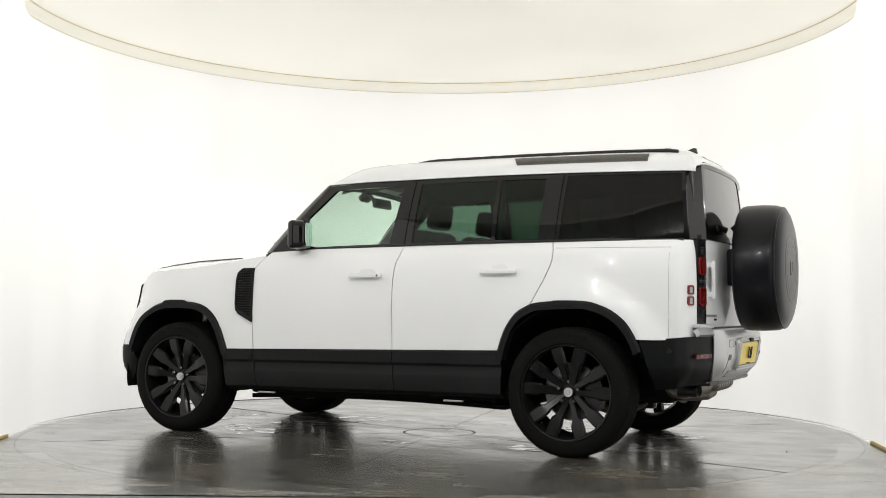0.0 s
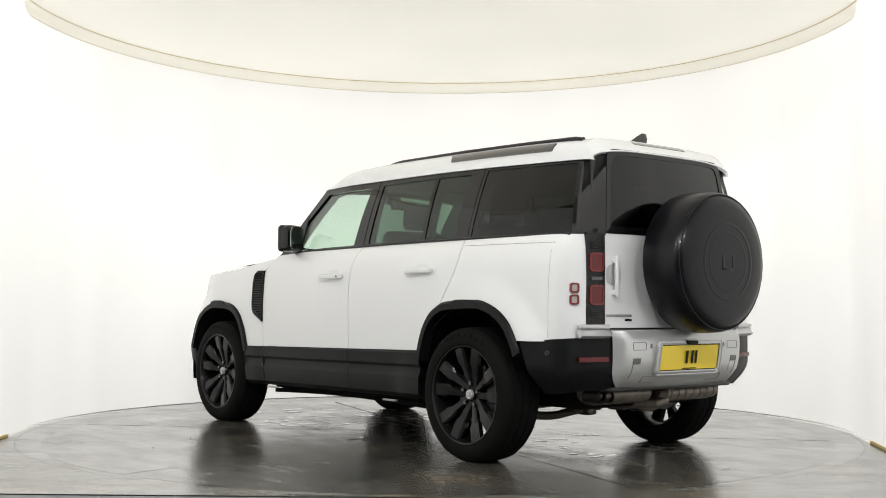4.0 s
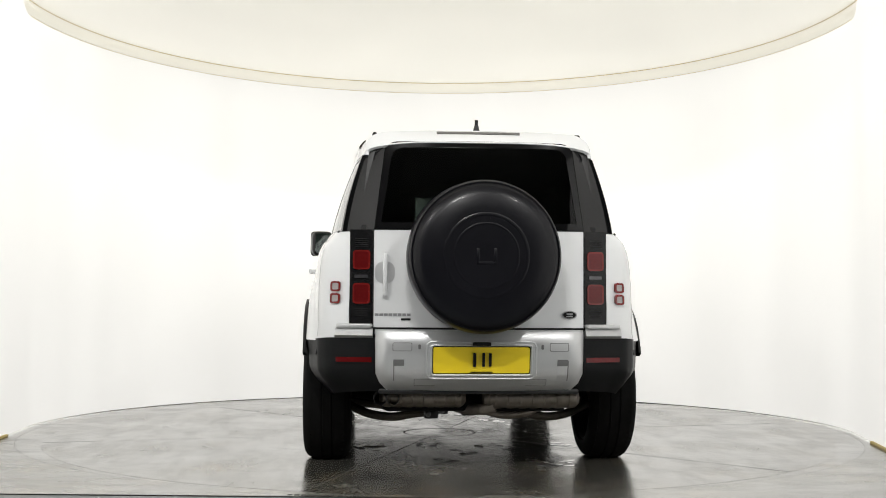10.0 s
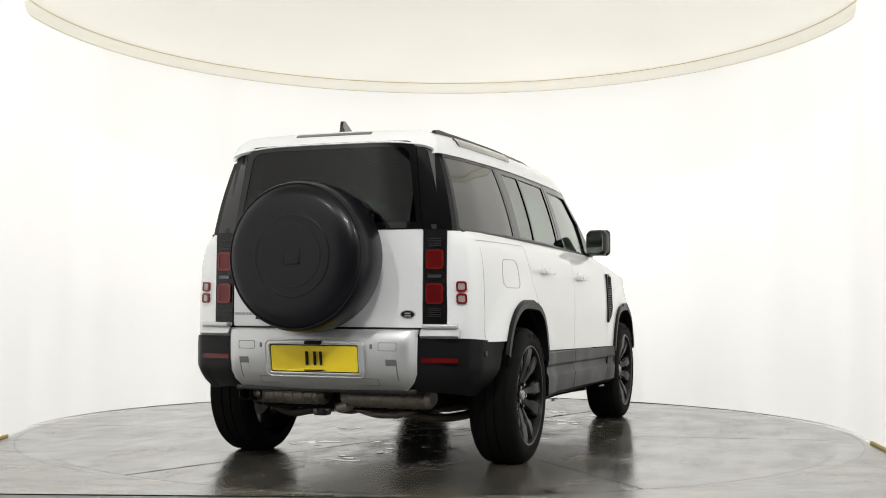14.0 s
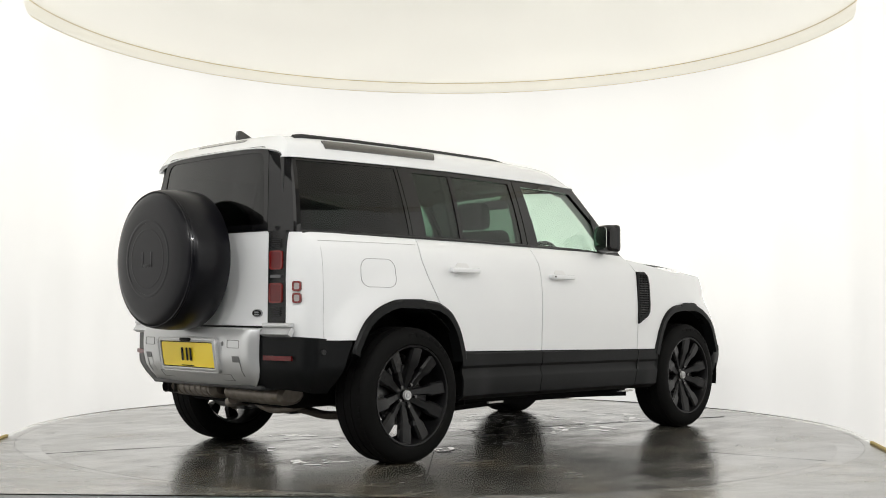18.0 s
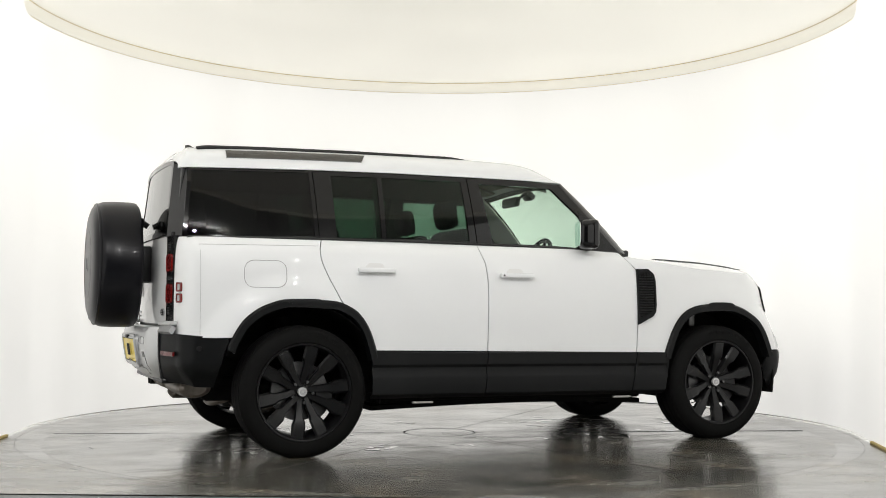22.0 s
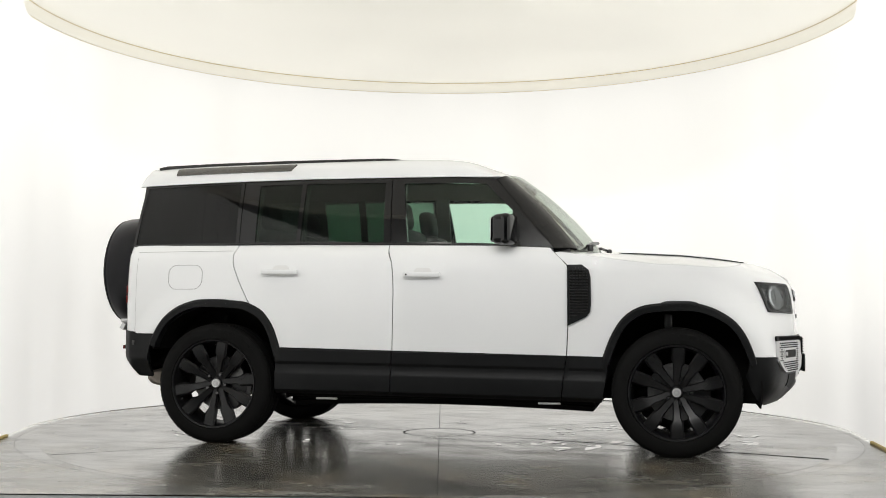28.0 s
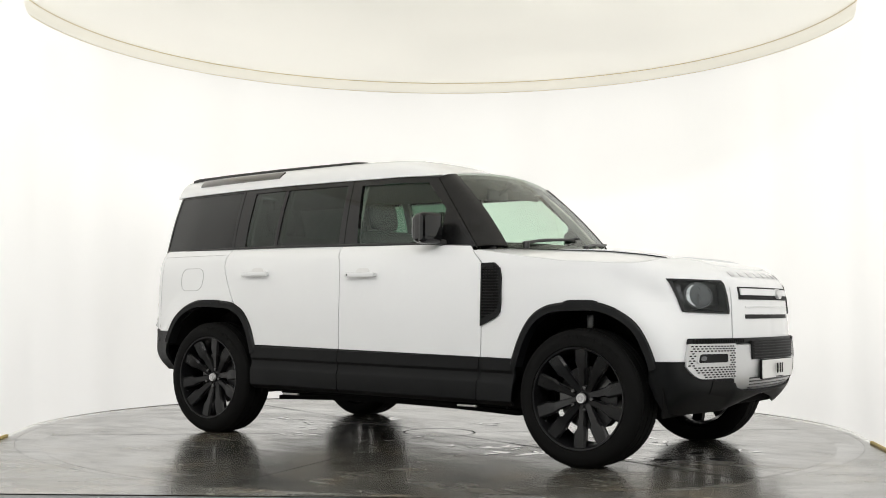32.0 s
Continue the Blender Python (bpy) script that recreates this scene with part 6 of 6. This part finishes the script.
    grid(bm, lambda s, t: Vector((0.1 + 1.35 * t, 0.43 * (2 * s - 1), roof_z(0.1 + 1.35 * t, 0) + 0.006 - 0.01 * abs(2 * s - 1) ** 3)), 10, 16, 0.01)
    bmesh.ops.recalc_face_normals(bm, faces=bm.faces)
    cpart("roof_panel", bm, GLOSS_BLACK, roof, "dark glass roof panel")
    # wipers on their spindles
    for y0, y1 in ((-0.62, -0.02), (0.02, 0.60)):
        bm = bmesh.new()
        a, b = screen_point(y0 / 0.84, 0.02), screen_point(y1 / 0.84, 0.10)
        tube(bm, [a + Vector((0.03, 0, 0.015)), a.lerp(b, 0.4) + Vector((0.024, 0, 0.024)), b + Vector((0.012, 0, 0.014))], 0.010, 8)
        wp = cpart("wiper", bm, SATIN_BLACK, None, "black windscreen wiper")
        bm = bmesh.new()
        tube(bm, [screen_point((y0 + 0.12) / 0.84, 0.045) + Vector((0.012, 0, 0.014)), screen_point((y1 + 0.10) / 0.84, 0.12) + Vector((0.012, 0, 0.014))], 0.008, 6)
        cpart("wiper_blade", bm, INK, wp)
        bm = bmesh.new()
        lathe(bm, [(0.001, 0.036), (0.016, 0.032), (0.020, 0.02), (0.020, -0.01)], 14, "Z", a + Vector((0.05, 0, -0.01)))
        cpart("wiper_boss", bm, SATIN_BLACK, wp)
    bm = bmesh.new()
    grid(bm, lambda s, t: Vector((2.51 - 0.175 * (2 * s - 1) ** 2 + 0.07 * t - 0.03, 0.84 * (2 * s - 1), 1.268 - 0.008 * t)), 24, 2, 0.02)
    bmesh.ops.recalc_face_normals(bm, faces=bm.faces)
    cpart("scuttle", bm, SATIN_BLACK, None, "black scuttle under the windscreen")
    # raised dark-edged strips on the bonnet
    for s in (1, -1):
        bm = bmesh.new()
        grid(bm, lambda u, t: Vector((2.66 + 0.78 * t, s * (0.60 + 0.07 * (2 * u - 1)), hood_z(2.66 + 0.78 * t, 0.60 + 0.07 * (2 * u - 1)) + 0.012 * min(1, 8 * t, 8 * (1 - t)))), 6, 18, 0.014)
        bmesh.ops.recalc_face_normals(bm, faces=bm.faces)
        cpart("bonnet_strip", bm, PAINT, bonnet, "raised strip on the bonnet")
        bm = bmesh.new()
        tube(bm, [(2.66 + 0.78 * t, s * 0.672, hood_z(2.66 + 0.78 * t, 0.672) + 0.005) for t in np.linspace(0, 1, 14)], 0.003, 6)
        cpart("strip_edge", bm, CLAD, bonnet)


def rail_pod(s, t):
    """A smoked strip in the roof's rounded edge."""
    x = -0.43 + (0.865 + 0.03 * t) * s
    return roof_shoulder(x, (0.92 - 0.34 * t) * math.pi / 2 * 0.86, 0.006)


ROOF_GLASS_SOLID = grained("smoked_roof_glass", (0.035, 0.031, 0.027), (0.05, 0.046, 0.040), 0.12, 60, 0.0, coat=1.0, spread=0.04)
build_fittings()


# ---- the cabin ----
def build_cabin():
    bm = bmesh.new()
    box(bm, (1.44, 0, 0.62), (1.74, 1.70, 0.06), 0.02)
    cpart("cabin_floor", bm, CABIN)
    # inner door cards and waist rails
    bm = bmesh.new()
    panel(bm, lambda z: -0.62, lambda z: 2.36, 0.60, 1.29, 30, 6, -0.10, 0.02, bot=lambda x: float(np.interp(x, [0.42, 0.62, 2.3, 2.36], [0.97, 0.60, 0.60, 0.66])))
    both("door_card", bm, CABIN, "dark inner door trim")
    # headlining
    bm = bmesh.new()
    grid(bm, lambda s, t: Vector((-0.64 + 2.50 * t - 0.05 * (2 * s - 1) ** 2 * t, min(0.685, glass_y(-0.64 + 2.50 * t, 1.0) - 0.05) * (2 * s - 1), roof_z(-0.64 + 2.50 * t, 0) - 0.050 - 0.110 * abs(2 * s - 1) ** 4)), 16, 20, 0.012)
    cpart("headlining", bm, LINING, None, "pale grey headlining")
    # inner posts
    for (x0, x1), nm in (((1.15, 1.255), "centre_post"), ((0.09, 0.235), "rear_side_post"), ((0.515, 0.570), "window_divider"), ((-0.66, -0.56), "tail_post")):
        bm = bmesh.new()
        grid(bm, lambda s, t: gpoint(x0 + (x1 - x0) * s, t, -0.045), 4, 8, 0.02)
        bmesh.ops.recalc_face_normals(bm, faces=bm.faces)
        both(nm, bm, DASH_GREY, "grey trimmed inner post")
    bm = bmesh.new()
    def inner_a(s, t):
        lo, hi = gpoint(2.235, 0.0, -0.035), gpoint(1.84, 0.97, -0.035)
        a = lo + (hi - lo) * t
        return a.lerp(screen_point(0.80, t) + Vector((-0.030, -0.004, -0.020)), s)
    grid(bm, inner_a, 5, 10, 0.012)
    bmesh.ops.recalc_face_normals(bm, faces=bm.faces)
    both("inner_screen_post", bm, TRIM_CREAM, "cream trimmed screen post")
    # fascia
    bm = bmesh.new()
    box(bm, (2.20, 0, 1.18), (0.36, 1.52, 0.17), 0.05, None, 3)
    box(bm, (2.12, 0, 1.02), (0.20, 1.46, 0.20), 0.04, None, 3)
    fa = cpart("fascia", bm, CABIN, None, "dark fascia with a hood over the dials")
    bm = bmesh.new()
    box(bm, (2.08, -0.40, 1.275), (0.20, 0.36, 0.05), 0.02)
    cpart("dial_hood", bm, CABIN, fa)
    bm = bmesh.new()
    box(bm, (2.02, 0.0, 1.22), (0.02, 0.30, 0.14), 0.01, turn(0, -12, 0))
    cpart("screen", bm, GLOSS_BLACK, fa, "dark centre screen")
    # steering wheel on the right
    m = Matrix.Translation((1.86, -0.40, 1.235)) @ turn(0, -66, 0).to_4x4()
    bm = bmesh.new()
    rings = [(0.178 + 0.015 * math.cos(2 * math.pi * k / 10), 0.015 * math.sin(2 * math.pi * k / 10)) for k in range(10)]
    lathe(bm, rings, 48, "Z", close=True)
    for v in bm.verts:
        v.co = m @ v.co
    sw = cpart("steering_wheel", bm, SATIN_BLACK, None, "black leather steering wheel")
    bm = bmesh.new()
    box(bm, (0, 0, -0.02), (0.12, 0.12, 0.05), 0.02)
    for a in (0, 180, 270):
        box(bm, (0.10 * math.cos(radians(a + 90)), 0.10 * math.sin(radians(a + 90)), -0.01), (0.035, 0.16, 0.02), 0.006, turn(0, 0, a))
    for v in bm.verts:
        v.co = m @ v.co
    cpart("wheel_boss", bm, SATIN_BLACK, sw)
    bm = bmesh.new()
    tube(bm, [(1.88, -0.40, 1.225), (2.08, -0.40, 1.13)], 0.035, 12)
    cpart("steering_column", bm, CABIN, sw)
    # seats
    def seat(name, x, y, wdt, heads):
        bm = bmesh.new()
        box(bm, (x + 0.16, y, 0.86), (0.52, wdt, 0.17), 0.055, turn(0, -5, 0), 3)
        ob = cpart(name, bm, SEAT, None, "dark upholstered seat")
        bm = bmesh.new()
        box(bm, (x - 0.16, y, 1.15), (0.15, wdt, 0.60), 0.06, turn(0, -14, 0), 3)
        cpart("backrest", bm, SEAT, ob)
        for h in heads:
            bm = bmesh.new()
            box(bm, (x - 0.265, y + h, 1.545), (0.10, 0.26, 0.19), 0.045, turn(0, -10, 0), 3)
            hr = cpart("headrest", bm, SEAT, ob)
            bm = bmesh.new()
            for dy in (-0.06, 0.06):
                tube(bm, [(x - 0.25, y + h + dy, 1.40), (x - 0.262, y + h + dy, 1.50)], 0.006, 8)
            cpart("headrest_rod", bm, STEEL, ob)
    seat("front_seat", 1.42, 0.40, 0.52, (0,))
    seat("front_seat", 1.42, -0.40, 0.52, (0,))
    seat("rear_bench", 0.46, 0.0, 1.34, (-0.44, 0.44))
    # rear-view mirror
    bm = bmesh.new()
    box(bm, (1.86, 0, 1.70), (0.04, 0.25, 0.075), 0.018, turn(0, 8, 0), 3)
    rm = cpart("rear_view_mirror", bm, SATIN_BLACK, None, "black rear-view mirror")
    bm = bmesh.new()
    tube(bm, [(1.885, 0, 1.70), (1.93, 0, 1.735), (1.965, 0, 1.765)], 0.012, 8)
    cpart("mirror_stem", bm, SATIN_BLACK, rm)
    bm = bmesh.new()
    box(bm, (1.65, 0, 1.835), (0.22, 0.18, 0.03), 0.012)
    cpart("roof_console", bm, LINING, None, "pale roof console")
    for y in (0.38, -0.38):
        bm = bmesh.new()
        box(bm, (1.74, y, 1.80), (0.16, 0.40, 0.018), 0.008, turn(0, 14, 0))
        cpart("sun_visor", bm, LINING, None, "pale folded sun visor")
    # boot trim
    bm = bmesh.new()
    box(bm, (-0.15, 0.62, 1.13), (0.9, 0.20, 0.30), 0.05)
    both("boot_side", bm, CABIN)


build_cabin()


# ---- what moves: the turntable and the car on it ----
def motions():
    rows = [(t, pose(0, 0, 0, 0, 0, a)) for t, a in TURN]
    walk(turntable, rows)
    walk(car, rows)


motions()
